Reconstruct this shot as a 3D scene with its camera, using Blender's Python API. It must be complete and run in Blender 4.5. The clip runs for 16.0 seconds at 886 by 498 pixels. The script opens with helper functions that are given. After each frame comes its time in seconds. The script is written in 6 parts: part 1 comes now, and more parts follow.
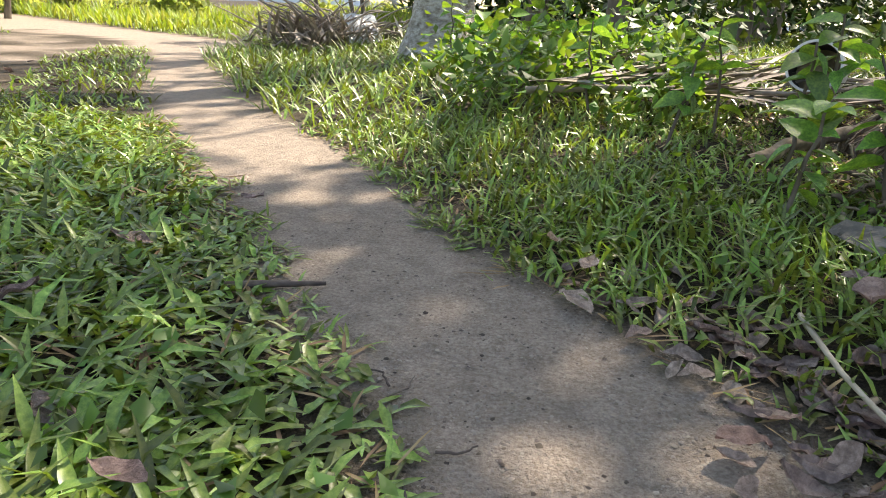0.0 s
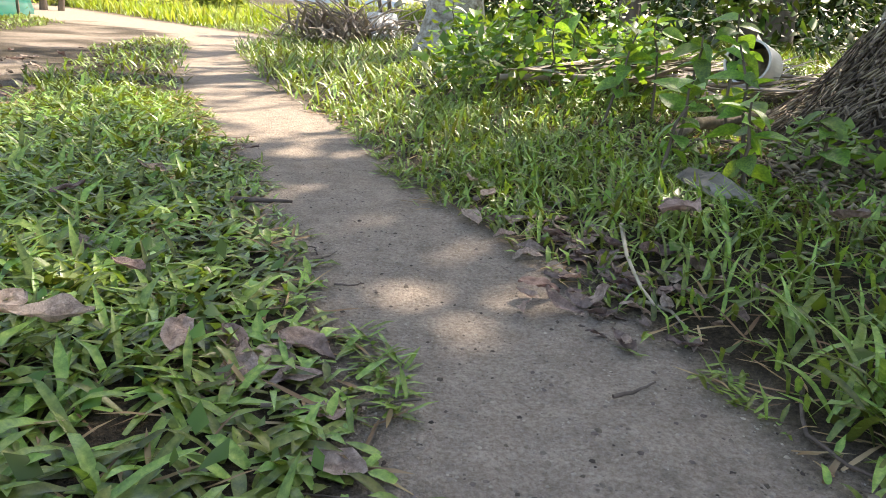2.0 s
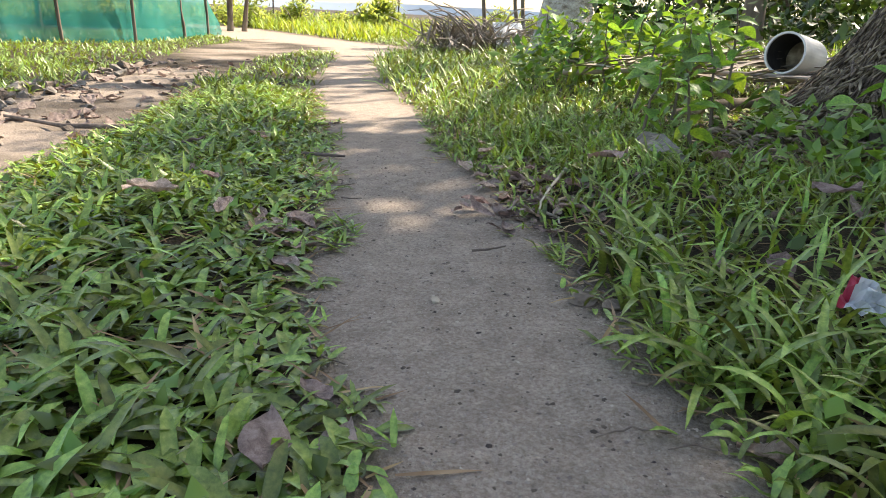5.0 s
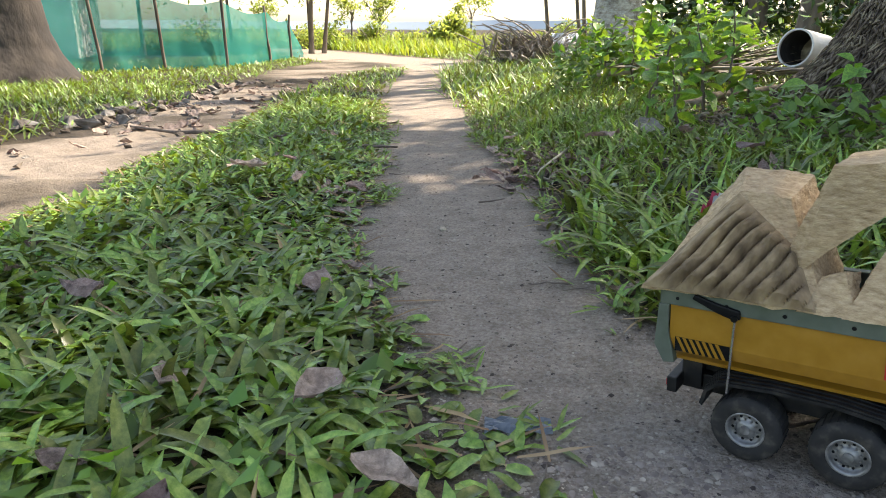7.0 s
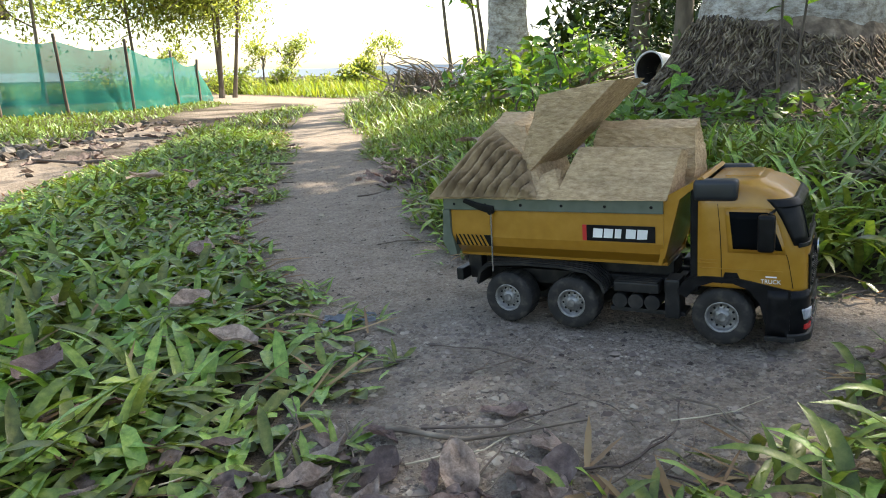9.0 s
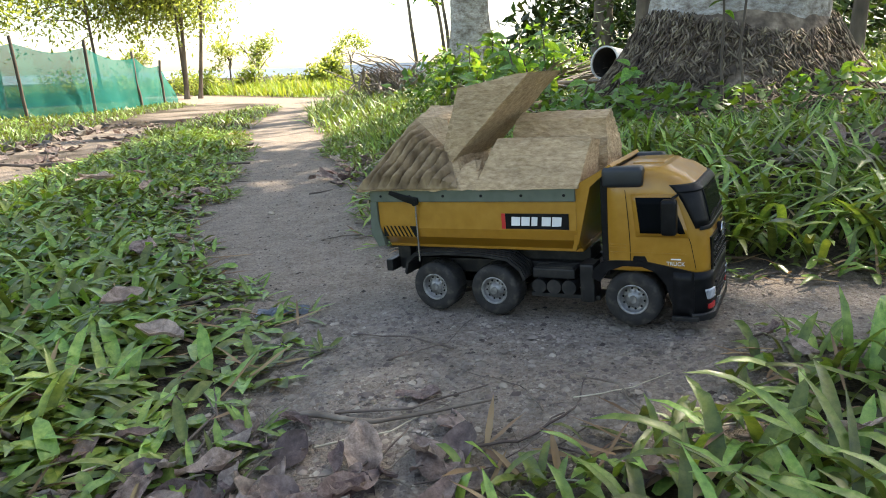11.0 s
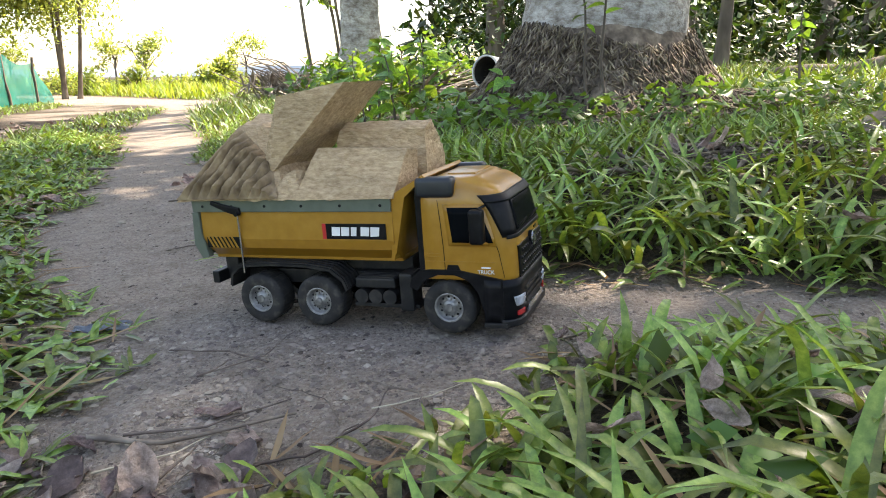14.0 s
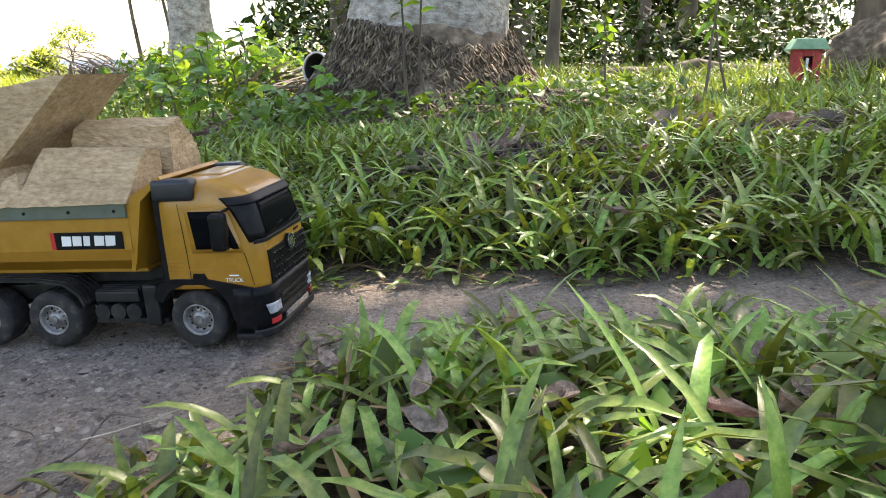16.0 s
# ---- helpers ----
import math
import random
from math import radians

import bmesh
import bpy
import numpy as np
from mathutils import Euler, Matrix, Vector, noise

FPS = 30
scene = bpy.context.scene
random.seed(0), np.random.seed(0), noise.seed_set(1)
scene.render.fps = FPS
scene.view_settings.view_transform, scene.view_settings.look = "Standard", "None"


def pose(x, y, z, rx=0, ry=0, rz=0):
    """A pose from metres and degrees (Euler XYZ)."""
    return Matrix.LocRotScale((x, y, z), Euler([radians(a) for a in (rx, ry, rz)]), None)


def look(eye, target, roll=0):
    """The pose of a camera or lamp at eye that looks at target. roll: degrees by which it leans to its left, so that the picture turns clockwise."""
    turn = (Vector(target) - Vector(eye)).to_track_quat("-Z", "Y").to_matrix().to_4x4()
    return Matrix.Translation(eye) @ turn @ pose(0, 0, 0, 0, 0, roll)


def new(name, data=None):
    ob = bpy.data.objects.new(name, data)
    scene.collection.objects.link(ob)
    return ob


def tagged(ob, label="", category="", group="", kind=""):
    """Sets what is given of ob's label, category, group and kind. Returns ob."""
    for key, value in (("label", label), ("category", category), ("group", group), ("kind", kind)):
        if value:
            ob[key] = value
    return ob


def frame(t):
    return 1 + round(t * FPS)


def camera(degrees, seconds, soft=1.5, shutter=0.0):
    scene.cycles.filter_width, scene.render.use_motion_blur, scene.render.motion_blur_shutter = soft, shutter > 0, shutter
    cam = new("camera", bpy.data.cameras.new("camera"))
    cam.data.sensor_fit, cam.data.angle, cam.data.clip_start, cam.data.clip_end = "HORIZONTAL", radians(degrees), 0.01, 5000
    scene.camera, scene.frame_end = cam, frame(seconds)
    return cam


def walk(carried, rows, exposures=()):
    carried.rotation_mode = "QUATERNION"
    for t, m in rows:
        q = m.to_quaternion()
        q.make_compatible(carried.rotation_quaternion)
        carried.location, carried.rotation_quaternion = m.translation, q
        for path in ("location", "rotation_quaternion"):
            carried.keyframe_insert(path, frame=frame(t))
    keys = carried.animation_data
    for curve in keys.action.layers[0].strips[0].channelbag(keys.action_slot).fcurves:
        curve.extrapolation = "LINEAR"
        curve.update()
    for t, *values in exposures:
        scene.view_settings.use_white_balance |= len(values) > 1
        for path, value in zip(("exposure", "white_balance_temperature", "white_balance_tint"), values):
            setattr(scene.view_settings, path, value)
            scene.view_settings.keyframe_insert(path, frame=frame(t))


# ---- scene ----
cam = camera(65.2, 16.0, soft=1.0)
# seconds, eye, target, roll
PATH = [
    (0.0, (0.071, 0.047, 0.399), (0.070, 1.942, -0.243), 3.77),
    (0.5, (0.166, -0.054, 0.398), (0.133, 1.836, -0.256), 2.40),
    (1.0, (0.237, -0.151, 0.383), (0.132, 1.729, -0.290), 2.05),
    (1.5, (0.262, -0.247, 0.386), (0.179, 1.652, -0.234), 3.90),
    (2.0, (0.293, -0.349, 0.388), (0.200, 1.543, -0.253), 5.02),
    (2.5, (0.343, -0.422, 0.391), (0.183, 1.458, -0.271), 3.07),
    (3.0, (0.432, -0.509, 0.392), (0.085, 1.329, -0.314), 1.36),
    (3.5, (0.507, -0.567, 0.394), (0.163, 1.277, -0.298), 2.05),
    (3.7, (0.527, -0.610, 0.406), (0.156, 1.244, -0.246), 1.82),
    (5.8, (0.869, -0.914, 0.361), (0.258, 0.885, -0.264), 2.90),
    (6.0, (0.882, -0.961, 0.356), (0.258, 0.840, -0.251), 1.99),
    (6.5, (0.947, -1.070, 0.370), (0.262, 0.688, -0.294), 0.82),
    (7.0, (1.040, -1.172, 0.386), (0.288, 0.580, -0.219), 0.26),
    (7.5, (1.102, -1.267, 0.374), (0.426, 0.524, -0.206), 1.86),
    (8.0, (1.154, -1.352, 0.347), (0.518, 0.455, -0.226), 1.67),
    (8.5, (1.201, -1.353, 0.326), (0.591, 0.489, -0.160), -0.58),
    (9.0, (1.240, -1.366, 0.309), (0.679, 0.489, -0.183), -1.17),
    (9.2, (1.248, -1.370, 0.312), (0.694, 0.493, -0.158), -1.48),
    (11.3, (1.309, -1.371, 0.303), (0.835, 0.505, -0.203), -1.87),
    (11.5, (1.311, -1.373, 0.305), (0.849, 0.505, -0.205), -1.87),
    (12.0, (1.321, -1.375, 0.302), (0.879, 0.505, -0.218), -1.66),
    (12.5, (1.341, -1.368, 0.302), (0.944, 0.524, -0.212), -1.27),
    (13.0, (1.370, -1.360, 0.301), (1.049, 0.543, -0.223), -1.18),
    (13.5, (1.393, -1.352, 0.305), (1.139, 0.565, -0.204), -0.81),
    (14.0, (1.401, -1.350, 0.307), (1.181, 0.576, -0.185), -0.63),
    (14.5, (1.407, -1.349, 0.311), (1.209, 0.582, -0.169), -0.74),
    (15.0, (1.437, -1.341, 0.308), (1.327, 0.594, -0.185), -0.47),
    (15.5, (1.476, -1.330, 0.301), (1.493, 0.606, -0.202), -0.04),
    (16.0, (1.514, -1.316, 0.303), (1.695, 0.613, -0.194), 0.25),
]
EXPOSURE = 1.78
walk(cam, [(t, look(eye, target, roll)) for t, eye, target, roll in PATH], [(0.0, EXPOSURE - 0.20, 7700, 13.0), (2.0, EXPOSURE + 0.03, 7700, 14.0), (6.0, EXPOSURE - 0.02, 7650, 13.5), (9.0, EXPOSURE - 0.10, 7500, 9.5), (11.5, EXPOSURE + 0.03, 7500, 11.0), (13.5, EXPOSURE + 0.20, 7650, 14.0), (16.0, EXPOSURE + 0.26, 7700, 17.0)])

# ---- light: bright hazy sky, sun behind the wood to the right ----
SUN_ELEV, SUN_AZ = 52.0, 38.0
world = bpy.data.worlds.new("sky")
scene.world = world
world.use_nodes = True
wn, wl = world.node_tree.nodes, world.node_tree.links
sky = wn.new("ShaderNodeTexSky")
sky.sky_type, sky.sun_disc = "NISHITA", False
sky.sun_elevation, sky.sun_rotation = radians(SUN_ELEV), radians(SUN_AZ)
sky.air_density, sky.dust_density = 1.0, 1.5
wl.new(sky.outputs[0], wn["Background"].inputs[0])
wn["Background"].inputs[1].default_value = 0.14
sun = new("sun", bpy.data.lights.new("sun", "SUN"))
sun.data.energy, sun.data.angle, sun.data.color = 4.5, radians(0.6), (1.0, 0.965, 0.91)
sun_dir = Vector((math.sin(radians(SUN_AZ)) * math.cos(radians(SUN_ELEV)), math.cos(radians(SUN_AZ)) * math.cos(radians(SUN_ELEV)), math.sin(radians(SUN_ELEV))))
sun.matrix_world = look(sun_dir * 30, (0, 0, 0))

rng = np.random.default_rng(7)


# ---- materials ----
def surf(name, cols, scale=8.0, rough=0.8, bump=0.3, bump_scale=None, metal=0.0, island=0.0, obrand=0.0, trans=0.0, stretch=(1, 1, 1), spec=0.5, coat=0.0, big=0.25, attr=None, attr_cols=None, detail=6.0, crack=0.0, crack_scale=10.0, half=0.22, relief=None, grain=0.5):
    """A node material: a noise ramp through cols, slow stains over it, bump; island and obrand vary the value from piece to piece."""
    m = bpy.data.materials.new(name)
    m.use_nodes = True
    nt = m.node_tree
    n, l = nt.nodes, nt.links
    p = n["Principled BSDF"]
    tc, mp = n.new("ShaderNodeTexCoord"), n.new("ShaderNodeMapping")
    mp.inputs["Scale"].default_value = stretch
    l.new(tc.outputs["Object"], mp.inputs[0])

    def tex(sc, det=detail):
        t = n.new("ShaderNodeTexNoise")
        t.inputs["Scale"].default_value, t.inputs["Detail"].default_value = sc, det
        t.inputs["Roughness"].default_value = grain
        l.new(mp.outputs[0], t.inputs["Vector"])
        return t

    def ramp(source, colours):
        r = n.new("ShaderNodeValToRGB")
        e = r.color_ramp.elements
        while len(e) < len(colours):
            e.new(0.5)
        for i, c in enumerate(colours):
            e[i].position, e[i].color = 0.5 - half + 2 * half * i / max(1, len(colours) - 1), (*c, 1)
        l.new(source, r.inputs[0])
        return r.outputs[0]

    fine = tex(scale)
    col = ramp(fine.outputs[0], cols)
    if attr:
        a = n.new("ShaderNodeAttribute")
        a.attribute_name = attr
        mx = n.new("ShaderNodeMix")
        mx.data_type = "RGBA"
        l.new(a.outputs["Fac"], mx.inputs[0])
        l.new(ramp(fine.outputs[0], attr_cols), mx.inputs[6])
        l.new(col, mx.inputs[7])
        col = mx.outputs[2]
    slow = tex(scale * 0.13, 3.0)
    hs = n.new("ShaderNodeHueSaturation")
    l.new(col, hs.inputs["Color"])
    mr = n.new("ShaderNodeMapRange")
    mr.inputs["From Min"].default_value, mr.inputs["From Max"].default_value = 0.3, 0.7
    mr.inputs["To Min"].default_value, mr.inputs["To Max"].default_value = 1 - big, 1 + big
    l.new(slow.outputs[0], mr.inputs[0])
    val = mr.outputs[0]
    if island or obrand:
        src = n.new("ShaderNodeNewGeometry").outputs["Random Per Island"] if island else n.new("ShaderNodeObjectInfo").outputs["Random"]
        amount = island or obrand
        r2 = n.new("ShaderNodeMapRange")
        r2.inputs["To Min"].default_value, r2.inputs["To Max"].default_value = 1 - amount, 1 + amount
        l.new(src, r2.inputs[0])
        mu = n.new("ShaderNodeMath")
        mu.operation = "MULTIPLY"
        l.new(val, mu.inputs[0]), l.new(r2.outputs[0], mu.inputs[1])
        val = mu.outputs[0]
        r3 = n.new("ShaderNodeMapRange")
        r3.inputs["To Min"].default_value, r3.inputs["To Max"].default_value = 0.5 - 0.05 * amount, 0.5 + 0.03 * amount
        l.new(src, r3.inputs[0])
        l.new(r3.outputs[0], hs.inputs["Hue"])
    l.new(val, hs.inputs["Value"])
    l.new(hs.outputs[0], p.inputs["Base Color"])
    p.inputs["Metallic"].default_value, p.inputs["Specular IOR Level"].default_value, p.inputs["Coat Weight"].default_value = metal, spec, coat
    rr = n.new("ShaderNodeMapRange")
    rr.inputs["To Min"].default_value, rr.inputs["To Max"].default_value = max(0.02, rough - 0.12), min(1, rough + 0.12)
    l.new(fine.outputs[0], rr.inputs[0])
    l.new(rr.outputs[0], p.inputs["Roughness"])
    height_in = None
    if crack:
        vo, vr = n.new("ShaderNodeTexVoronoi"), n.new("ShaderNodeMapRange")
        vo.feature, vo.inputs["Scale"].default_value = "DISTANCE_TO_EDGE", crack_scale
        wob = n.new("ShaderNodeVectorMath")
        wob.operation = "MULTIPLY_ADD"
        l.new(tex(crack_scale * 1.5).outputs[1], wob.inputs[0])
        wob.inputs[1].default_value = (1.2 / crack_scale,) * 3
        l.new(mp.outputs[0], wob.inputs[2])
        l.new(wob.outputs[0], vo.inputs["Vector"])
        vr.inputs["From Max"].default_value, vr.inputs["To Min"].default_value = 0.16, 1 - crack
        l.new(vo.outputs["Distance"], vr.inputs[0])
        mv = n.new("ShaderNodeMath")
        mv.operation = "MULTIPLY"
        l.new(val, mv.inputs[0]), l.new(vr.outputs[0], mv.inputs[1])
        l.new(mv.outputs[0], hs.inputs["Value"])
        height_in = vr.outputs[0]
    if bump:
        b = n.new("ShaderNodeBump")
        b.inputs["Strength"].default_value, b.inputs["Distance"].default_value = bump, 0.3 / (bump_scale or scale * 2)
        l.new(tex(bump_scale or scale * 2).outputs[0], b.inputs["Height"])
        if relief:
            b3 = n.new("ShaderNodeBump")
            b3.inputs["Strength"].default_value, b3.inputs["Distance"].default_value = 1.0, relief[1]
            l.new(tex(relief[0], 4.0).outputs[0], b3.inputs["Height"]), l.new(b3.outputs[0], b.inputs["Normal"])
        if height_in:
            b2 = n.new("ShaderNodeBump")
            b2.inputs["Strength"].default_value, b2.inputs["Distance"].default_value = 1.0, 0.12 / crack_scale
            l.new(height_in, b2.inputs["Height"]), l.new(b2.outputs[0], b.inputs["Normal"])
        l.new(b.outputs[0], p.inputs["Normal"])
    if trans:
        tr, mix = n.new("ShaderNodeBsdfTranslucent"), n.new("ShaderNodeMixShader")
        g = n.new("ShaderNodeHueSaturation")
        g.inputs["Hue"].default_value, g.inputs["Saturation"].default_value, g.inputs["Value"].default_value = 0.47, 1.15, 1.6
        l.new(hs.outputs[0], g.inputs["Color"]), l.new(g.outputs[0], tr.inputs[0])
        mix.inputs[0].default_value = trans
        l.new(p.outputs[0], mix.inputs[1]), l.new(tr.outputs[0], mix.inputs[2])
        l.new(mix.outputs[0], n["Material Output"].inputs[0])
    return m


# colour under the grass: humus, deepened to near-black for shade between blades
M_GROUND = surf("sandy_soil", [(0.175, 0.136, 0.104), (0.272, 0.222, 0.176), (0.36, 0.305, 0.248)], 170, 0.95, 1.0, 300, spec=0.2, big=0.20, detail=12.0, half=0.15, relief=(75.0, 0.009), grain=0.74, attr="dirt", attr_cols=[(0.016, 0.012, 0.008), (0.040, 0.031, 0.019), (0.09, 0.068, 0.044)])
M_GRASS = surf("grass_blade", [(0.084, 0.143, 0.029), (0.172, 0.258, 0.053), (0.295, 0.368, 0.092)], 110, 0.36, 0.25, 260, island=0.6, trans=0.20, spec=0.5, grain=0.66, attr="rib", attr_cols=[(0.062, 0.114, 0.023), (0.134, 0.223, 0.043), (0.255, 0.328, 0.078)])
M_GRASS_FAR = surf("field_grass", [(0.12, 0.20, 0.03), (0.20, 0.29, 0.05), (0.33, 0.36, 0.09)], 2.0, 0.6, 0.0, island=0.35, trans=0.3)
M_DRY = surf("dry_blade", [(0.16, 0.10, 0.048), (0.27, 0.185, 0.095), (0.43, 0.33, 0.19)], 12, 0.8, 0.0, island=0.35, trans=0.15)
M_LEAF = surf("broad_leaf", [(0.06, 0.145, 0.03), (0.11, 0.23, 0.045), (0.19, 0.34, 0.065)], 14, 0.4, 0.15, 60, obrand=0.35, trans=0.35)
M_CROWN = surf("crown_leaf", [(0.045, 0.105, 0.022), (0.085, 0.175, 0.035), (0.15, 0.26, 0.05)], 3, 0.42, 0.0, island=0.45, trans=0.45)
M_BARK = surf("palm_bark", [(0.12, 0.092, 0.07), (0.33, 0.285, 0.235), (0.52, 0.49, 0.44), (0.68, 0.655, 0.61)], 27, 0.92, 1.0, 90, stretch=(0.8, 0.8, 1.5), big=0.38, detail=15.0, half=0.19, relief=(34.0, 0.022), grain=0.72)
M_ROOT = surf("root_fibre", [(0.062, 0.047, 0.031), (0.155, 0.120, 0.080), (0.33, 0.268, 0.19)], 26, 0.95, 0.8, 60, island=0.5, big=0.3)
M_WOODBARK = surf("dark_bark", [(0.07, 0.055, 0.042), (0.14, 0.11, 0.085), (0.22, 0.18, 0.14)], 11, 0.95, 0.7, 30, stretch=(1, 1, 0.3), big=0.3)


# ---- numpy helpers ----
def lattice(seed):
    return np.random.default_rng(seed).random((256, 256))


LAT = lattice(3)


def vnoise(x, y, scale, octaves=3):
    """Smooth value noise in 0..1."""
    total, amp, out = 0.0, 1.0, 0.0
    for k in range(octaves):
        u, v = x * scale + 17.3 * k, y * scale - 9.1 * k
        i, j = np.floor(u).astype(int), np.floor(v).astype(int)
        a, b = u - i, v - j
        a, b = a * a * (3 - 2 * a), b * b * (3 - 2 * b)
        i0, i1, j0, j1 = i % 256, (i + 1) % 256, j % 256, (j + 1) % 256
        out = out + amp * ((LAT[i0, j0] * (1 - a) + LAT[i1, j0] * a) * (1 - b) + (LAT[i0, j1] * (1 - a) + LAT[i1, j1] * a) * b)
        total, amp, scale = total + amp, amp * 0.5, scale * 2.07
    return out / total


def sdist(x, y, poly):
    """Signed distance to a closed outline: positive inside."""
    d, inside = np.full(np.shape(x), 1e9), np.zeros(np.shape(x), bool)
    for (ax, ay), (bx, by) in zip(poly, poly[1:] + poly[:1]):
        ex, ey = bx - ax, by - ay
        t = np.clip(((x - ax) * ex + (y - ay) * ey) / (ex * ex + ey * ey), 0, 1)
        d = np.minimum(d, np.hypot(x - ax - t * ex, y - ay - t * ey))
        cross = (ay > y) != (by > y)
        inside ^= cross & (x < ex * (y - ay) / (ey if ey else 1e-9) + ax)
    return np.where(inside, d, -d)


# the bare sand: the footpath with its bend to the right, the second wheel track, the clearing at their end
FOOTPATH = [(0.94, -1.9), (0.96, -0.92), (0.90, -0.68), (0.62, -0.37), (0.36, -0.05), (0.20, 0.2), (0.08, 0.55), (-0.20, 1.02), (-0.45, 1.6), (-0.9, 2.4), (-1.4, 3.4), (-2.5, 6.0), (-3.2, 7.4),
            (-2.3, 7.4), (-1.85, 5.5), (-0.85, 3.25), (-0.2, 2.1), (0.22, 1.2), (0.46, 0.74), (0.62, 0.40), (0.76, 0.13), (0.86, -0.10), (0.96, -0.26), (1.21, -0.29), (1.40, -0.38), (1.76, -0.47), (2.1, -0.54), (3.4, -0.75),
            (3.4, -1.0), (2.1, -0.72), (1.76, -0.68), (1.54, -0.63), (1.43, -0.67), (1.38, -0.80), (1.25, -0.92), (1.22, -1.9)]
TRACK = [(-0.1, -1.6), (-0.5, -0.2), (-0.62, 0.2), (-1.0, 0.95), (-1.35, 1.9), (-1.82, 2.75), (-2.71, 4.92), (-3.3, 7.2), (-5.0, 8.6), (-4.0, 5.6), (-2.85, 3.3), (-2.1, 1.85), (-1.82, 1.05), (-1.6, 0.0), (-1.4, -1.6)]
CLEARING = [(-1.6, 6.6), (-2.3, 6.2), (-3.3, 6.4), (-4.6, 7.6), (-9.0, 11.5), (-14, 15), (-13, 16.5), (-8.0, 13.0), (-4.4, 10.0), (-2.4, 8.2)]


def bare(x, y):
    """Distance into bare sand, with ragged edges."""
    rag = 0.10 * (vnoise(x, y, 5.0) - 0.5) + 0.07 * (vnoise(x, y, 17.0) - 0.5)
    return np.maximum(np.maximum(sdist(x, y, FOOTPATH), sdist(x, y, TRACK)), sdist(x, y, CLEARING)) + rag


def height(x, y, b=None):
    """The lie of the land: it rises gently to the right and a little under the grass."""
    b = bare(x, y) if b is None else b
    s = (x - 1.1) * math.cos(radians(17)) + (y + 0.5) * math.sin(radians(17))
    base = 0.07 * np.where(s < 0, -1.3 * (1 - np.exp(np.minimum(s, 0) / 1.3)), 4.0 * (1 - np.exp(-np.maximum(s, 0) / 4.0)))
    right = np.clip((s + 0.2) / 0.5, 0, 1)
    bank = np.clip(-b / 0.35, 0, 1) * (0.02 + 0.035 * right)
    base = base + bank + 0.05 * np.clip(-b / 1.5, 0, 1) * right * vnoise(x, y, 0.9)
    r = np.hypot(x, y)
    base = base + 0.05 * (vnoise(x, y, 5.5) - 0.5) * np.clip(sdist(x, y, TRACK) * 5, 0, 1)
    return base + 0.012 * (vnoise(x, y, 3.0) - 0.5) + (0.013 * (vnoise(x, y, 13.0) - 0.5) + 0.006 * (vnoise(x, y, 41.0, 2) - 0.5)) * np.clip(b * 6 + 0.7, 0.2, 1) + np.clip(r - 12, 0, 60) * 0.004 * vnoise(x, y, 0.12)


def hz(x, y):
    return float(height(np.array([x]), np.array([y]))[0])


def mesh_object(name, verts, faces, mat, parent=None, smooth=True):
    me = bpy.data.meshes.new(name)
    verts, faces = np.asarray(verts, np.float32), np.asarray(faces, np.int32)
    k = faces.shape[1]
    me.vertices.add(len(verts)), me.loops.add(faces.size), me.polygons.add(len(faces))
    me.vertices.foreach_set("co", verts.ravel())
    me.loops.foreach_set("vertex_index", faces.ravel())
    me.polygons.foreach_set("loop_start", np.arange(0, faces.size, k, dtype=np.int32))
    me.polygons.foreach_set("use_smooth", np.full(len(faces), smooth))
    me.materials.append(mat)
    me.update(calc_edges=True)
    ob = new(name, me)
    if parent:
        ob.parent = parent
    return ob


def part(name, bm, material, parent, label="", smooth=False):
    """Links a bmesh as one mesh object under a thing or a part."""
    me = bpy.data.meshes.new(name)
    bm.normal_update()
    bm.to_mesh(me)
    bm.free()
    me.materials.append(material)
    me.polygons.foreach_set("use_smooth", [smooth] * len(me.polygons))
    ob = new(name, me)
    if parent:
        ob.parent = parent
    return tagged(ob, label)


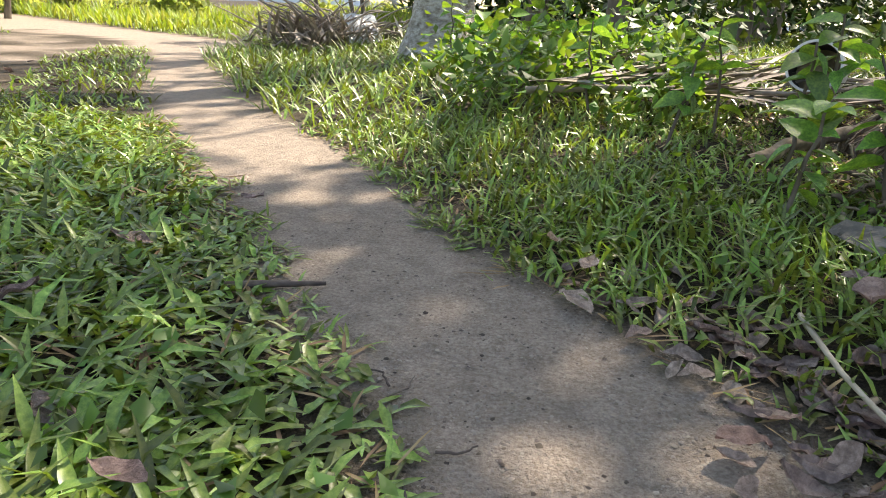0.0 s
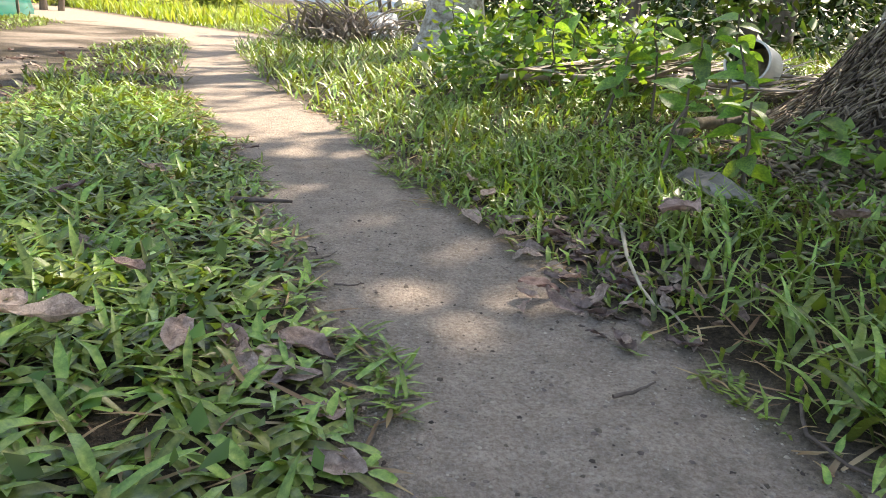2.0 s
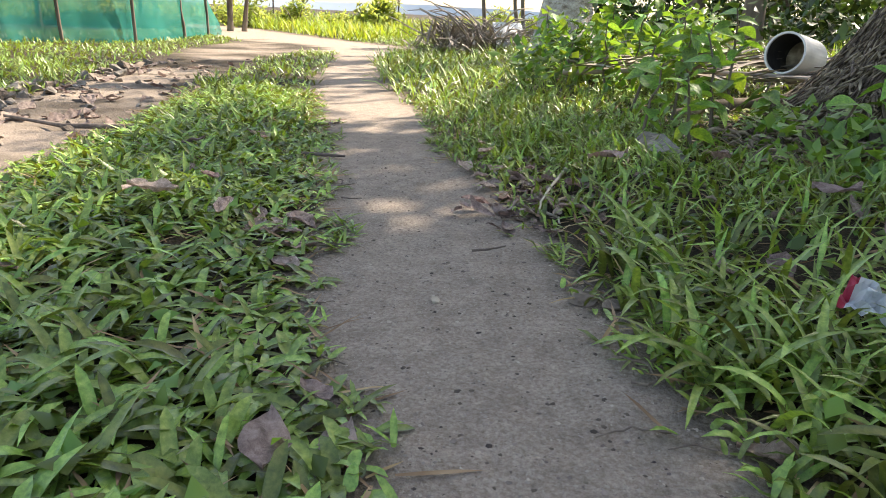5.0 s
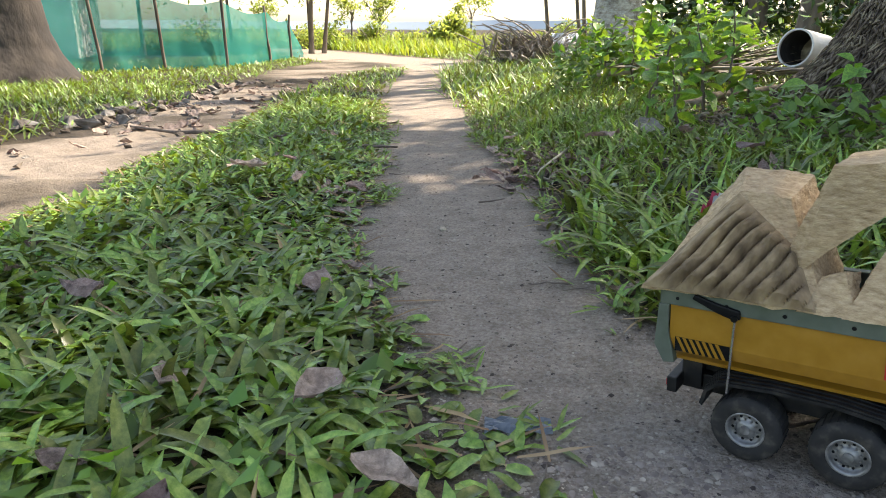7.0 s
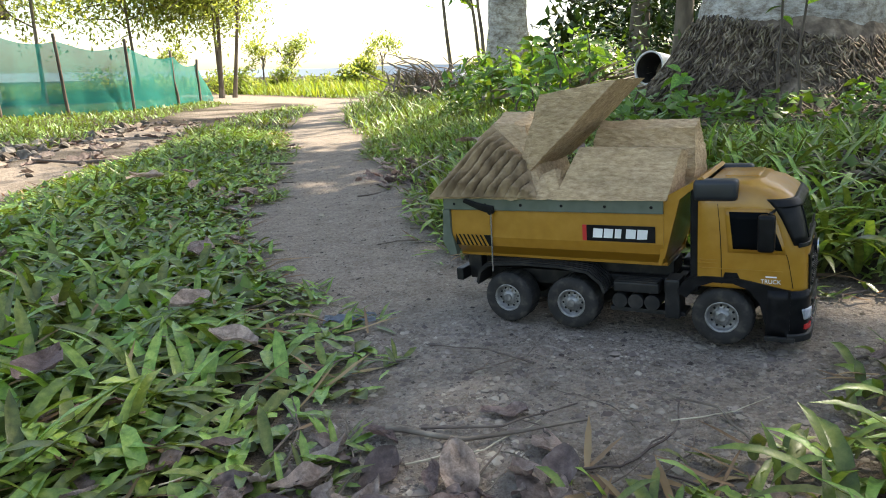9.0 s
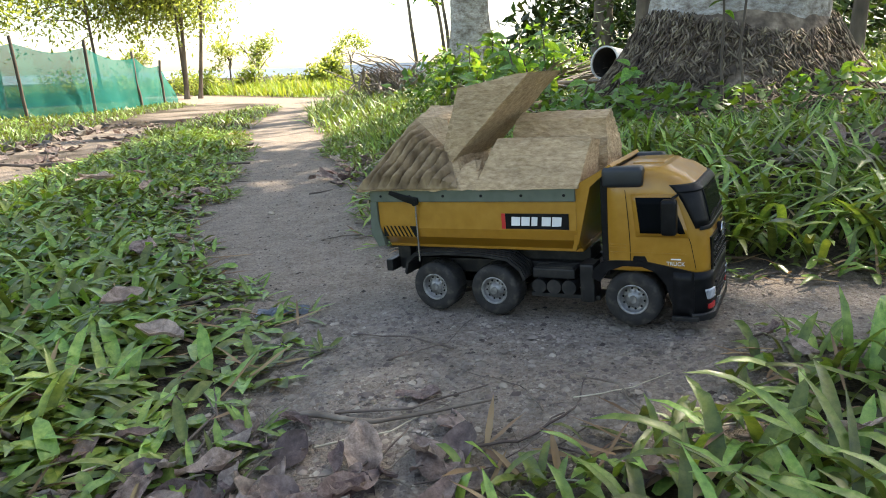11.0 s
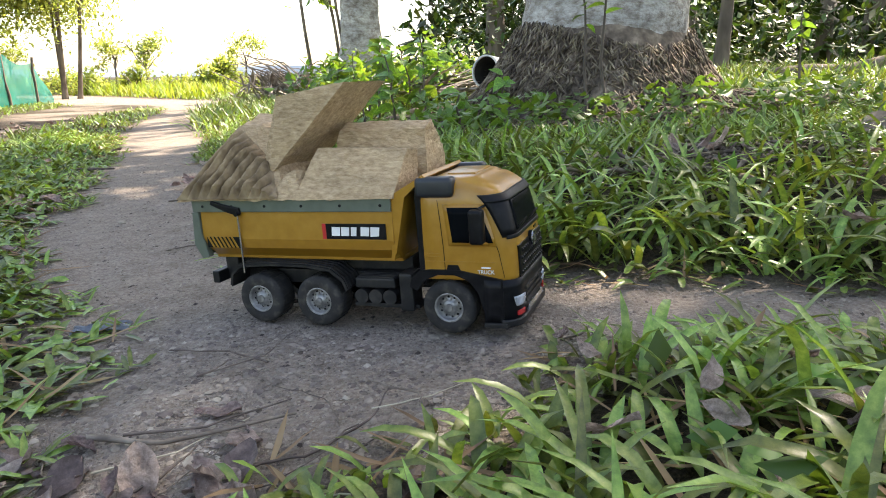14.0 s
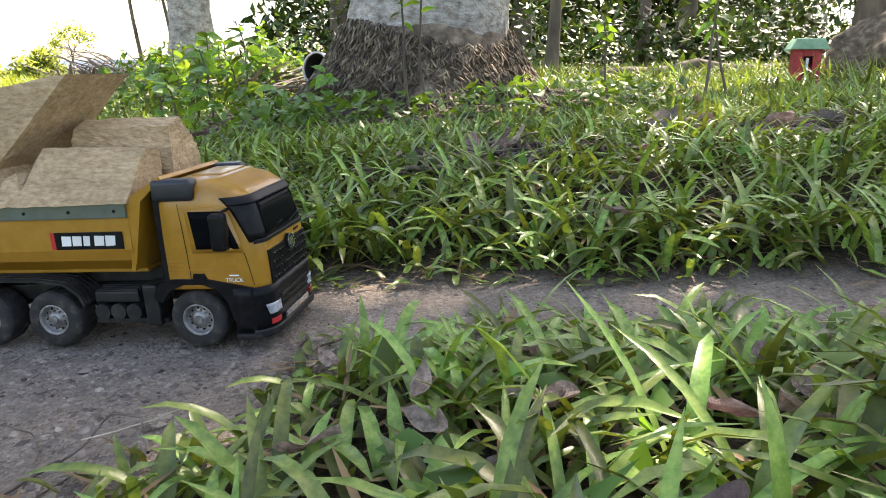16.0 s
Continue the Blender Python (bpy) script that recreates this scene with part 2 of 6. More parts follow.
def blades(name, pts, length, width, lean, arch, mat, rows=5, az=None, fold=0.42, ground=True, wide_at=0.4):
    """Many arched, folded blades as one mesh. pts: N x 3 roots; the rest N values each."""
    n = len(pts)
    az = rng.uniform(0, 2 * np.pi, n) if az is None else az
    t = np.linspace(0, 1, rows)
    ang = (lean[:, None] + arch[:, None] * t[None, :])            # from upright
    step = length[:, None] / (rows - 1)
    ds = np.concatenate([np.zeros((n, 1)), np.sin(ang[:, :-1]) * step], 1).cumsum(1)
    dz = np.concatenate([np.zeros((n, 1)), np.cos(ang[:, :-1]) * step], 1).cumsum(1)
    dz = np.maximum(dz, -0.3 * length[:, None])
    ca, sa = np.cos(az)[:, None], np.sin(az)[:, None]
    cx, cy, cz = pts[:, 0:1] + ca * ds, pts[:, 1:2] + sa * ds, pts[:, 2:3] + dz
    if ground:
        cz = np.maximum(cz, pts[:, 2:3] + 0.004)
    prof = np.clip(1 - ((t - 0.9 * wide_at) / 0.72) ** 2, 0.02, 1) ** 0.7
    prof[0], prof[-1] = 0.6, 0.04
    w = width[:, None] * prof[None, :] * 0.5
    twist = rng.normal(0, 0.35, n)[:, None] * t[None, :]
    wx, wy, wz = -sa * np.cos(twist) * w, ca * np.cos(twist) * w, np.sin(twist) * w
    up = fold * w
    v = np.empty((n, rows, 3, 3), np.float32)
    v[:, :, 0] = np.stack([cx + wx, cy + wy, cz + wz + up], -1)
    v[:, :, 1] = np.stack([cx, cy, cz], -1)
    v[:, :, 2] = np.stack([cx - wx, cy - wy, cz - wz + up], -1)
    base = np.arange(n)[:, None, None] * rows * 3
    r = np.arange(rows - 1)[None, :, None] * 3
    q = np.array([[0, 1, 4, 3], [1, 2, 5, 4]])
    f = (base[..., None] + r[..., None] + q[None, None]).reshape(-1, 4)
    ob = mesh_object(name, v.reshape(-1, 3), f, mat)
    rib = ob.data.attributes.new("rib", "FLOAT", "POINT")
    rib.data.foreach_set("value", np.tile(np.array([0, 1, 0], np.float32), n * rows))
    return ob


# ---- ground: one sheet out to the horizon ----
def spread(lo, hi, centre, fine, n):
    a = np.arcsinh((np.array([lo, hi]) - centre) / fine)
    return centre + fine * np.sinh(np.linspace(a[0], a[1], n))


gx, gy = np.meshgrid(spread(-400, 400, 0.75, 0.42, 460), spread(-300, 600, -0.1, 0.42, 480))
gb = bare(gx, gy)
gz = height(gx, gy, gb)
NX = gx.shape[1]
idx = (np.arange(gx.shape[0] - 1)[:, None] * NX + np.arange(NX - 1)[None, :]).ravel()
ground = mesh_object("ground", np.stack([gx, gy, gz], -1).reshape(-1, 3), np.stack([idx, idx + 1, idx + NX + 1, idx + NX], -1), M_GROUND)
# 1 on bare sand, 0 where the shade-darkened soil colour shows
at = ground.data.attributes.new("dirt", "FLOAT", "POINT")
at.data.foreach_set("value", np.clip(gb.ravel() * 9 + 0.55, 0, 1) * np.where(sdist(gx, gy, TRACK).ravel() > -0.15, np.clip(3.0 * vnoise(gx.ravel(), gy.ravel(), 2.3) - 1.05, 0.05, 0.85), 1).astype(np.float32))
tagged(ground, "pale sandy soil, bare on the footpath, shade-darkened humus under the grass", "ground", kind="structure")


# ---- grass ----
EYES = np.array([e[:2] for _, e, _, _ in PATH])


def scatter(n, x0, x1, y0, y1, margin=0.0, keep=None):
    x, y = rng.uniform(x0, x1, n), rng.uniform(y0, y1, n)
    b = bare(x, y)
    ok = b < margin - rng.exponential(0.025, n)
    near = np.min(np.hypot(x[:, None] - EYES[None, :, 0], y[:, None] - EYES[None, :, 1]), 1)
    ok &= ((near > 0.2) | (y > -1.1)) & (np.hypot(x - 1.74, y - 1.74) > 0.66) & (np.hypot(x - 1.76, y - 0.08) > 0.10) & (np.hypot(x - 2.42, y - 0.13) > 0.14) & (np.hypot(x - 2.22, y - 0.30) > 0.12) & (np.hypot(x - 3.85, y - 2.4) > 0.3) & (np.hypot(x - 3.62, y - 2.1) > 0.25)
    if keep is not None:
        ok &= keep(x, y)
    x, y, b = x[ok], y[ok], b[ok]
    return np.stack([x, y, height(x, y, b)], -1), b


def clumpy(x, y):
    left = np.clip((0.75 - x - 0.35 * y) / 0.3, 0, 1)
    front = np.where((x > 1.25) & (y < -0.6), 0.95, 1.0)
    return rng.random(len(x)) / front < 0.22 + 0.3 * left + 1.3 * np.clip(vnoise(x, y, 2.6) - 0.25, 0, 1)


pts, gbare = scatter(138000, -1.6, 3.4, -2.2, 2.6, 0.035, clumpy)
n = len(pts)
side = np.clip((pts[:, 0] + 0.52 * pts[:, 1] - 0.55) / 0.2, 0, 1)      # 0 on the low strip, 1 on the taller growth to the right
tall = side * (0.75 + 0.6 * vnoise(pts[:, 0], pts[:, 1], 1.7))
size = (0.081 + 0.018 * tall * np.clip(1.35 - 0.45 * pts[:, 1], 0.55, 1)) * rng.uniform(0.55, 1.35, n) * np.clip(0.42 - gbare * 2.6, 0.42, 1) * np.clip((np.hypot(pts[:, 0] - 1.74, pts[:, 1] - 1.74) - 0.45) / 1.1, 0.25, 1)
lean = np.clip(rng.normal(1.08 - 0.5 * side, 0.30, n), 0.05, 1.45)
width = rng.uniform(0.0055, 0.0115, n) * (1.5 - 0.5 * side) * np.where((pts[:, 0] > 1.25) & (pts[:, 1] < -0.6), 1.08, 1.0)
arch = rng.uniform(0.4, 1.6, n) + 0.6 * side * rng.random(n)
close = pts[:, 1] < 0.25
for sel, rows in ((close, 5), (~close, 3)):
    tagged(blades("grass", pts[sel], size[sel], width[sel], lean[sel], arch[sel], M_GRASS, rows=rows), "low broad-bladed green grass beside the sandy path", "grass", kind="stuff")
pts, gbare = scatter(13000, -1.6, 3.4, -2.2, 2.6, 0.05)
pts = np.concatenate([pts, scatter(120, 1.2, 2.3, -1.35, -0.6, 0.03)[0] + np.array([0, 0, 0.012]), scatter(1500, 0.9, 1.5, 0.9, 1.6, 0.0)[0]])
n = len(pts)
tagged(blades("dry_grass", pts, rng.uniform(0.03, 0.09, n), rng.uniform(0.003, 0.007, n), rng.uniform(1.0, 1.5, n), rng.uniform(0, 0.5, n), M_DRY, rows=4), "dry straw-coloured blades lying among the grass", "dry grass", kind="stuff")
pts, gbare = scatter(46000, -7.0, 6.0, 1.6, 10.0, 0.02, lambda x, y: (y > 2.55) | (x < -1.5) | (x > 3.3))
n = len(pts)
tagged(blades("meadow_grass", pts, rng.uniform(0.07, 0.17, n) * np.where(pts[:, 0] + 0.4 * pts[:, 1] > 0.3, 1.2, 0.5), rng.uniform(0.009, 0.016, n), rng.uniform(0.4, 1.2, n), rng.uniform(0.2, 1.4, n), M_GRASS, rows=3), "green grass on the verges farther along the track", "grass", kind="stuff")
pts, gbare = scatter(15000, -7.0, -1.4, -2.0, 3.0, 0.02)
n = len(pts)
tagged(blades("verge_grass", pts, rng.uniform(0.05, 0.12, n), rng.uniform(0.007, 0.013, n), rng.uniform(0.4, 1.1, n), rng.uniform(0.2, 1.4, n), M_GRASS, rows=3), "green grass on the far side of the wheel track", "grass", kind="stuff")
pts, gbare = scatter(11000, -32, 14, 8.5, 34, 0.02)
n = len(pts)
tagged(blades("field_grass", pts, rng.uniform(0.10, 0.24, n) * np.clip(pts[:, 1] / 14, 0.7, 1.6), rng.uniform(0.02, 0.04, n), rng.uniform(0.2, 1.0, n), rng.uniform(0.2, 0.9, n), M_GRASS_FAR, rows=3), "tall sunlit yellow-green grass of the open field", "grass", kind="stuff")
pts, gbare = scatter(11000, -15, 0.5, 9.6, 13.4, 0.0)
n = len(pts)
tagged(blades("field_grass", pts, rng.uniform(0.14, 0.34, n), rng.uniform(0.02, 0.035, n), rng.uniform(0.1, 0.8, n), rng.uniform(0.2, 0.9, n), M_GRASS_FAR, rows=3), "tall sunlit yellow-green grass behind the clearing", "grass", kind="stuff")
for box, count in (((-9.0, 8.0, -7.0, -2.1), 13000), ((3.3, 8.0, -2.2, 1.7), 6000)):
    pts, gbare = scatter(count, *box, 0.02)
    n = len(pts)
    tagged(blades("rough_grass", pts, rng.uniform(0.12, 0.26, n), rng.uniform(0.02, 0.04, n), rng.uniform(0.3, 1.1, n), rng.uniform(0.2, 1.4, n), M_GRASS, rows=2), "rough green grass round the path's bend", "grass", kind="stuff")

# short sparse tufts creeping out over the edges of the sand
pts, gbare = scatter(60000, -0.9, 2.2, -1.15, 2.4, 0.14)
keep = (gbare > -0.01) & (gbare < 0.065) & (vnoise(pts[:, 0], pts[:, 1], 9.0) > 0.57)
pts = pts[keep]
n = len(pts)
tagged(blades("edge_grass", pts, rng.uniform(0.018, 0.05, n), rng.uniform(0.004, 0.008, n), rng.uniform(0.7, 1.4, n), rng.uniform(0.2, 0.9, n), M_GRASS, rows=4), "short sparse grass creeping onto the sandy path", "grass", kind="stuff")

# long arching blades hanging over the path's edges
q = np.concatenate([np.stack([rng.uniform(0.7, 1.5, 1500), rng.uniform(-0.4, 0.7, 1500)], -1), np.stack([rng.uniform(1.35, 2.1, 260), rng.uniform(-1.25, -0.66, 260)], -1), np.stack([rng.uniform(1.4, 2.3, 700), rng.uniform(-0.55, -0.2, 700)], -1)])
qb = bare(q[:, 0], q[:, 1])
ok = (qb < -0.015) & (qb > -0.16) & (np.min(np.hypot(q[:, :1] - EYES[None, :, 0], q[:, 1:] - EYES[None, :, 1]), 1) > 0.33)
q, qb = q[ok], qb[ok]
n = len(q)
tagged(blades("tall_grass", np.concatenate([q, height(q[:, 0], q[:, 1], qb)[:, None]], 1), rng.uniform(0.085, 0.15, n) * np.where(q[:, 1] < -0.62, 0.75, 1.0), rng.uniform(0.008, 0.0135, n), rng.uniform(0.25, 0.85, n), rng.uniform(0.7, 1.7, n), M_GRASS, rows=7), "long arching grass blades hanging over the path's edge", "grass", kind="stuff")


# ---- growth and timber helpers ----
def tubes(name, paths, radii, mat, sides=5, parent=None):
    """Tapered tubes along N paths (N x rows x 3), radii N x rows, as one mesh."""
    paths, radii = np.asarray(paths, float), np.asarray(radii, float)
    n, rows, _ = paths.shape
    d = np.gradient(paths, axis=1)
    d /= np.maximum(np.linalg.norm(d, axis=2, keepdims=True), 1e-9)
    ref = np.where(np.abs(d[..., 2:3]) > 0.9, np.array([1.0, 0, 0]), np.array([0, 0, 1.0]))
    u = np.cross(d, ref)
    u /= np.maximum(np.linalg.norm(u, axis=2, keepdims=True), 1e-9)
    w = np.cross(d, u)
    a = np.linspace(0, 2 * np.pi, sides, endpoint=False)
    v = paths[:, :, None] + radii[..., None, None] * (np.cos(a)[None, None, :, None] * u[:, :, None] + np.sin(a)[None, None, :, None] * w[:, :, None])
    b = np.arange(n)[:, None, None] * rows * sides + np.arange(rows - 1)[None, :, None] * sides
    k = np.arange(sides)
    k2 = (k + 1) % sides
    f = np.stack([b + k, b + k2, b + k2 + sides, b + k + sides], -1).reshape(-1, 4)
    return mesh_object(name, v.reshape(-1, 3), f, mat, parent)


def bent(a, b, sag=0.0, rows=6, wob=0.0):
    """One bent path from a to b."""
    t = np.linspace(0, 1, rows)[:, None]
    p = np.array(a) * (1 - t) + np.array(b) * t
    p[:, 2] += sag * 4 * (t * (1 - t))[:, 0]
    p[1:-1] += rng.normal(0, wob, (rows - 2, 3)) if wob else 0
    return p


def leaf_cloud(name, centres, size, mat, parent=None, droop=0.5, wide=0.45):
    """Many folded pointed leaves, one at each centre, as one mesh."""
    n = len(centres)
    size = np.broadcast_to(size, n)
    az, el = rng.uniform(0, 2 * np.pi, n), rng.normal(-droop, 0.55, n)
    d = np.stack([np.cos(az) * np.cos(el), np.sin(az) * np.cos(el), np.sin(el)], -1)
    s = np.stack([-np.sin(az), np.cos(az), rng.normal(0, 0.35, n)], -1)
    s /= np.linalg.norm(s, axis=1, keepdims=True)
    up = np.cross(s, d)
    L, W = size[:, None], size[:, None] * wide * 0.5
    v = np.stack([centres - d * L * 0.5, centres + s * W + up * W * 0.3 - d * L * 0.08, centres - up * W * 0.1, centres - s * W + up * W * 0.3 - d * L * 0.08, centres + d * L * 0.5 - up * L * 0.1], 1)
    b = np.arange(n)[:, None, None] * 5
    f = (b + np.array([[0, 2, 1], [0, 3, 2], [1, 2, 4], [2, 3, 4]])[None]).reshape(-1, 3)
    return mesh_object(name, v.reshape(-1, 3), f, mat, parent)


def clumps(n_clump, per, box, spread_by):
    """Centres gathered in uneven clumps inside a box (x0, x1, y0, y1, z0, z1)."""
    c = np.stack([rng.uniform(box[2 * i], box[2 * i + 1], n_clump) for i in range(3)], -1)
    return (c[:, None] + rng.normal(0, 1, (n_clump, per, 3)) * spread_by * rng.uniform(0.6, 1.3, (n_clump, 1, 1))).reshape(-1, 3)


def thing(name, m, label, category, group="", kind=""):
    ob = new(name)
    ob.matrix_world = m
    ob.empty_display_size = 0.02
    return tagged(ob, label, category, group, kind)


def trunk_mesh(name, r, h, mat, parent, flare=0.0, lean=(0, 0), segs=28, rows=40, ring=0.0, rough=0.03, z0=-0.1, flare_len=0.3):
    t = np.linspace(0, 1, rows) ** 1.6
    z = z0 + t * (h - z0)
    a = np.linspace(0, 2 * np.pi, segs, endpoint=False)
    A, Z = np.meshgrid(a, z)
    R = r * (1 - 0.35 * np.clip(Z / h, 0, 1)) + flare * np.exp(-np.maximum(Z, 0) / flare_len)
    R = R * (1 + rough * (vnoise(A * 1.5 + 31, Z * 6 + r * 90, 1.0) - 0.5) * 2 + rough * 0.6 * np.sin(A * 3 + Z * 2)) + ring * r * np.abs(np.sin(Z * 22 + np.sin(A) * 0.6))
    X, Y = R * np.cos(A) + lean[0] * np.clip(Z, 0, None), R * np.sin(A) + lean[1] * np.clip(Z, 0, None)
    i = (np.arange(rows - 1)[:, None] * segs + np.arange(segs)[None]).ravel()
    j = (np.arange(rows - 1)[:, None] * segs + (np.arange(segs)[None] + 1) % segs).ravel()
    return mesh_object(name, np.stack([X, Y, Z], -1).reshape(-1, 3), np.stack([i, j, j + segs, i + segs], -1), mat, parent)


def palm_crown(parent, h, lean, reach=2.3, count=10):
    """Arching fronds at the top of a palm: a rib and a fringe of leaflets each."""
    top = np.array([lean[0] * h, lean[1] * h, h])
    for k in range(count):
        az, el = k * 2.4 + rng.normal(0, 0.15), rng.uniform(-0.2, 0.9)
        t = np.linspace(0, 1, 9)
        out, up = reach * t * math.cos(el), reach * (t * math.sin(el) - 0.65 * t * t)
        rib = top + np.stack([out * math.cos(az), out * math.sin(az), up], -1)
        frond = tubes("frond", rib[None], np.linspace(0.03, 0.006, 9)[None], M_WOODBARK, 4, parent)
        tt = np.repeat(np.linspace(0.12, 0.98, 44), 2)
        base = np.stack([np.interp(tt, t, rib[:, c]) for c in range(3)], -1)
        n = len(tt)
        blade = blades("leaflet", base, 0.62 * np.sin(np.clip(tt * 2.6 + 0.35, 0, np.pi)) + 0.12, np.full(n, 0.045), np.full(n, 1.25), np.full(n, 0.9), M_CROWN, rows=3, az=np.where(np.arange(n) % 2, az + 1.1, az - 1.1), ground=False)
        blade.parent = frond
        tagged(blade, kind="stuff")


def palm(x, y, r, h, flare, lean, label, mound=0.0, mat=None):
    tree = thing("coconut_palm", pose(x, y, hz(x, y)), label, "palm tree")
    trunk_mesh("trunk", r, h, mat or M_BARK, tree, flare, lean, ring=0.03, rough=0.055, segs=48, rows=90)
    if mound:
        n = 13000
        trunk_mesh("root_mound", 0.40, 0.45, M_ROOT, tree, mound, segs=64, rows=26, rough=0.09, z0=-0.12, flare_len=0.16)
        th = rng.uniform(0, 2 * np.pi, n)
        zt = rng.uniform(-0.02, 0.31, n) + 0.05 * np.sin(th * 2 + 0.6)
        k = np.linspace(0, 1, 3)
        zz = zt[:, None] - k[None] * rng.uniform(0.006, 0.036, n)[:, None]
        tt = th[:, None] + k[None] * rng.normal(0, 0.04, n)[:, None]
        rr = 0.40 * (1 - 0.35 * np.clip(zz / 0.45, 0, 1)) + mound * np.exp(-np.maximum(zz, 0) / 0.16) + rng.uniform(0.0, 0.045, n)[:, None]
        fibres = tubes("root_fibre", np.stack([rr * np.cos(tt), rr * np.sin(tt), zz], -1), rng.uniform(0.0015, 0.0055, n)[:, None] * np.array([0.7, 1, 0.5])[None], M_ROOT, 3, tree)
        tagged(fibres, kind="stuff")
    palm_crown(tree, h, lean)
    return tree


def broad_tree(name, x, y, r, h, crown_r, leaves, label, lean=(0, 0), crown_z=None, mat=None, leaf=0.16, flat=0.55, shift=(0, 0)):
    tree = thing(name, pose(x, y, hz(x, y)), label, "tree")
    trunk_mesh("trunk", r, h, M_WOODBARK, tree, r * 0.5, lean, segs=14, rows=22)
    cz = crown_z or h
    tips = np.stack([rng.normal(0, crown_r * 0.5, 9) + lean[0] * cz + shift[0], rng.normal(0, crown_r * 0.5, 9) + lean[1] * cz + shift[1], cz + rng.normal(0.2, crown_r * 0.3, 9)], -1)
    for tip in tips:
        s = rng.uniform(0.5, 0.9) * h
        tubes("limb", bent((lean[0] * s, lean[1] * s, s), tip, 0.15, 6, 0.04)[None], np.linspace(r * 0.5, r * 0.1, 6)[None], M_WOODBARK, 6, tree)
    k = leaves // 60
    g1, g2 = np.clip(rng.normal(0, 1, (2, k)), -1.2, 1.2) * crown_r * 0.55
    c = np.stack([g1 + lean[0] * cz + shift[0], g2 + lean[1] * cz + shift[1], cz + rng.normal(0.2, crown_r * flat * 0.6, k)], -1)
    pts = (c[:, None] + rng.normal(0, 0.22 * max(crown_r, 0.5), (k, 60, 3))).reshape(-1, 3)
    leaf_cloud("crown", pts, rng.uniform(0.6, 1.3, len(pts)) * leaf, mat or M_CROWN, tree)
    return tree


# ---- trees ----
# seed picked for the sun gaps it leaves between the crowns
rng = np.random.default_rng(27)
# brown bark darkened to stand in for shade on the palm by the net
M_SHADETRUNK = surf("shade_palm_bark", [(0.018, 0.014, 0.011), (0.035, 0.027, 0.021), (0.065, 0.052, 0.042)], 9, 0.95, 0.8, 26, stretch=(1, 1, 0.5), big=0.3, detail=10.0)
palm(1.725, 1.74, 0.322, 7.5, 0.06, (0.02, 0.03), "old coconut palm, pale scarred trunk on a brown root mound", mound=0.19)
palm(-0.03, 4.95, 0.155, 8.0, 0.16, (-0.012, 0.01), "slim grey coconut palm standing at the bend of the track")
palm(-4.75, 3.0, 0.26, 8.0, 0.26, (-0.03, 0.02), "thick palm trunk by the green net, brown bark darkened for shade", mat=M_SHADETRUNK)

# crowns out of view, moved and thickened or thinned to shape the path's shade
for x, y, r, h, cr, lean, lv in [(3.05, 4.9, 0.05, 5.5, 1.0, (0.03, 0), 1900), (4.1, 5.5, 0.06, 5.0, 1.5, (-0.02, 0), 380), (1.5, 6.7, 0.09, 6.0, 1.8, (0.0, 0.0), 240), (2.6, 6.6, 0.07, 5.5, 0.95, (0.02, 0), 900), (3.4, 8.0, 0.13, 6.0, 2.2, (0, 0), 360),
                             (4.9, 6.4, 0.10, 5.0, 2.0, (0.03, 0), 300), (5.6, 4.4, 0.11, 5.5, 2.1, (0.02, 0), 120), (6.4, 3.0, 0.12, 5.5, 2.2, (0, 0.02), 1000), (1.0, 9.0, 0.13, 6.5, 2.0, (0, 0), 240), (7.2, 0.8, 0.12, 5.5, 2.2, (0, 0), 1700), (2.1, 9.6, 0.1, 6.0, 2.0, (0, 0), 240), (5.0, 2.7, 0.07, 5.2, 0.95, (-0.05, 0.0), 820)]:
    broad_tree("forest_tree", x, y, r, h, cr, lv, "slender brown-barked tree at the wood's edge, unseen crown set for shade", lean, leaf=0.2, shift={3.05: (0.50, -1.08), 5.0: (-0.42, -0.45), 4.1: (0.6, -1.75), 2.6: (0.06, -1.95)}.get(x, (0, 0)))

# the dense greenery behind the trunks, the wood's shade put into its leaf colour
c = clumps(190, 130, (0.6, 8.5, 7.2, 11.5, 0.0, 3.2), 0.28)
c2 = clumps(130, 120, (6.0, 9.5, -1.5, 7.5, 0.0, 3.0), 0.28)
c3 = clumps(60, 90, (1.6, 6.5, 5.2, 7.0, 0.1, 0.9), 0.18)
c = np.concatenate([c, c2, c3])
c[:, 2] = np.maximum(c[:, 2], 0.15)
c4 = clumps(150, 90, (-0.5, 10.5, 11.5, 15.0, 0.0, 4.2), 0.45)
c4[:, 2] = np.maximum(c4[:, 2], 0.15)
# a darker copy of the crown leaves' colour, standing for shade
M_SHADE = surf("shade_dark_leaf", [(0.016, 0.038, 0.009), (0.038, 0.078, 0.017), (0.085, 0.145, 0.03)], 3, 0.4, 0.0, island=0.6, trans=0.15)
sz = np.concatenate([rng.uniform(0.05, 0.17, len(c)), rng.uniform(0.22, 0.42, len(c4))])
c = np.concatenate([c, c4])
tagged(leaf_cloud("wood_undergrowth", c, sz, M_SHADE), "dense green undergrowth of the wood, leaves coloured dark for shade", "undergrowth", kind="stuff")

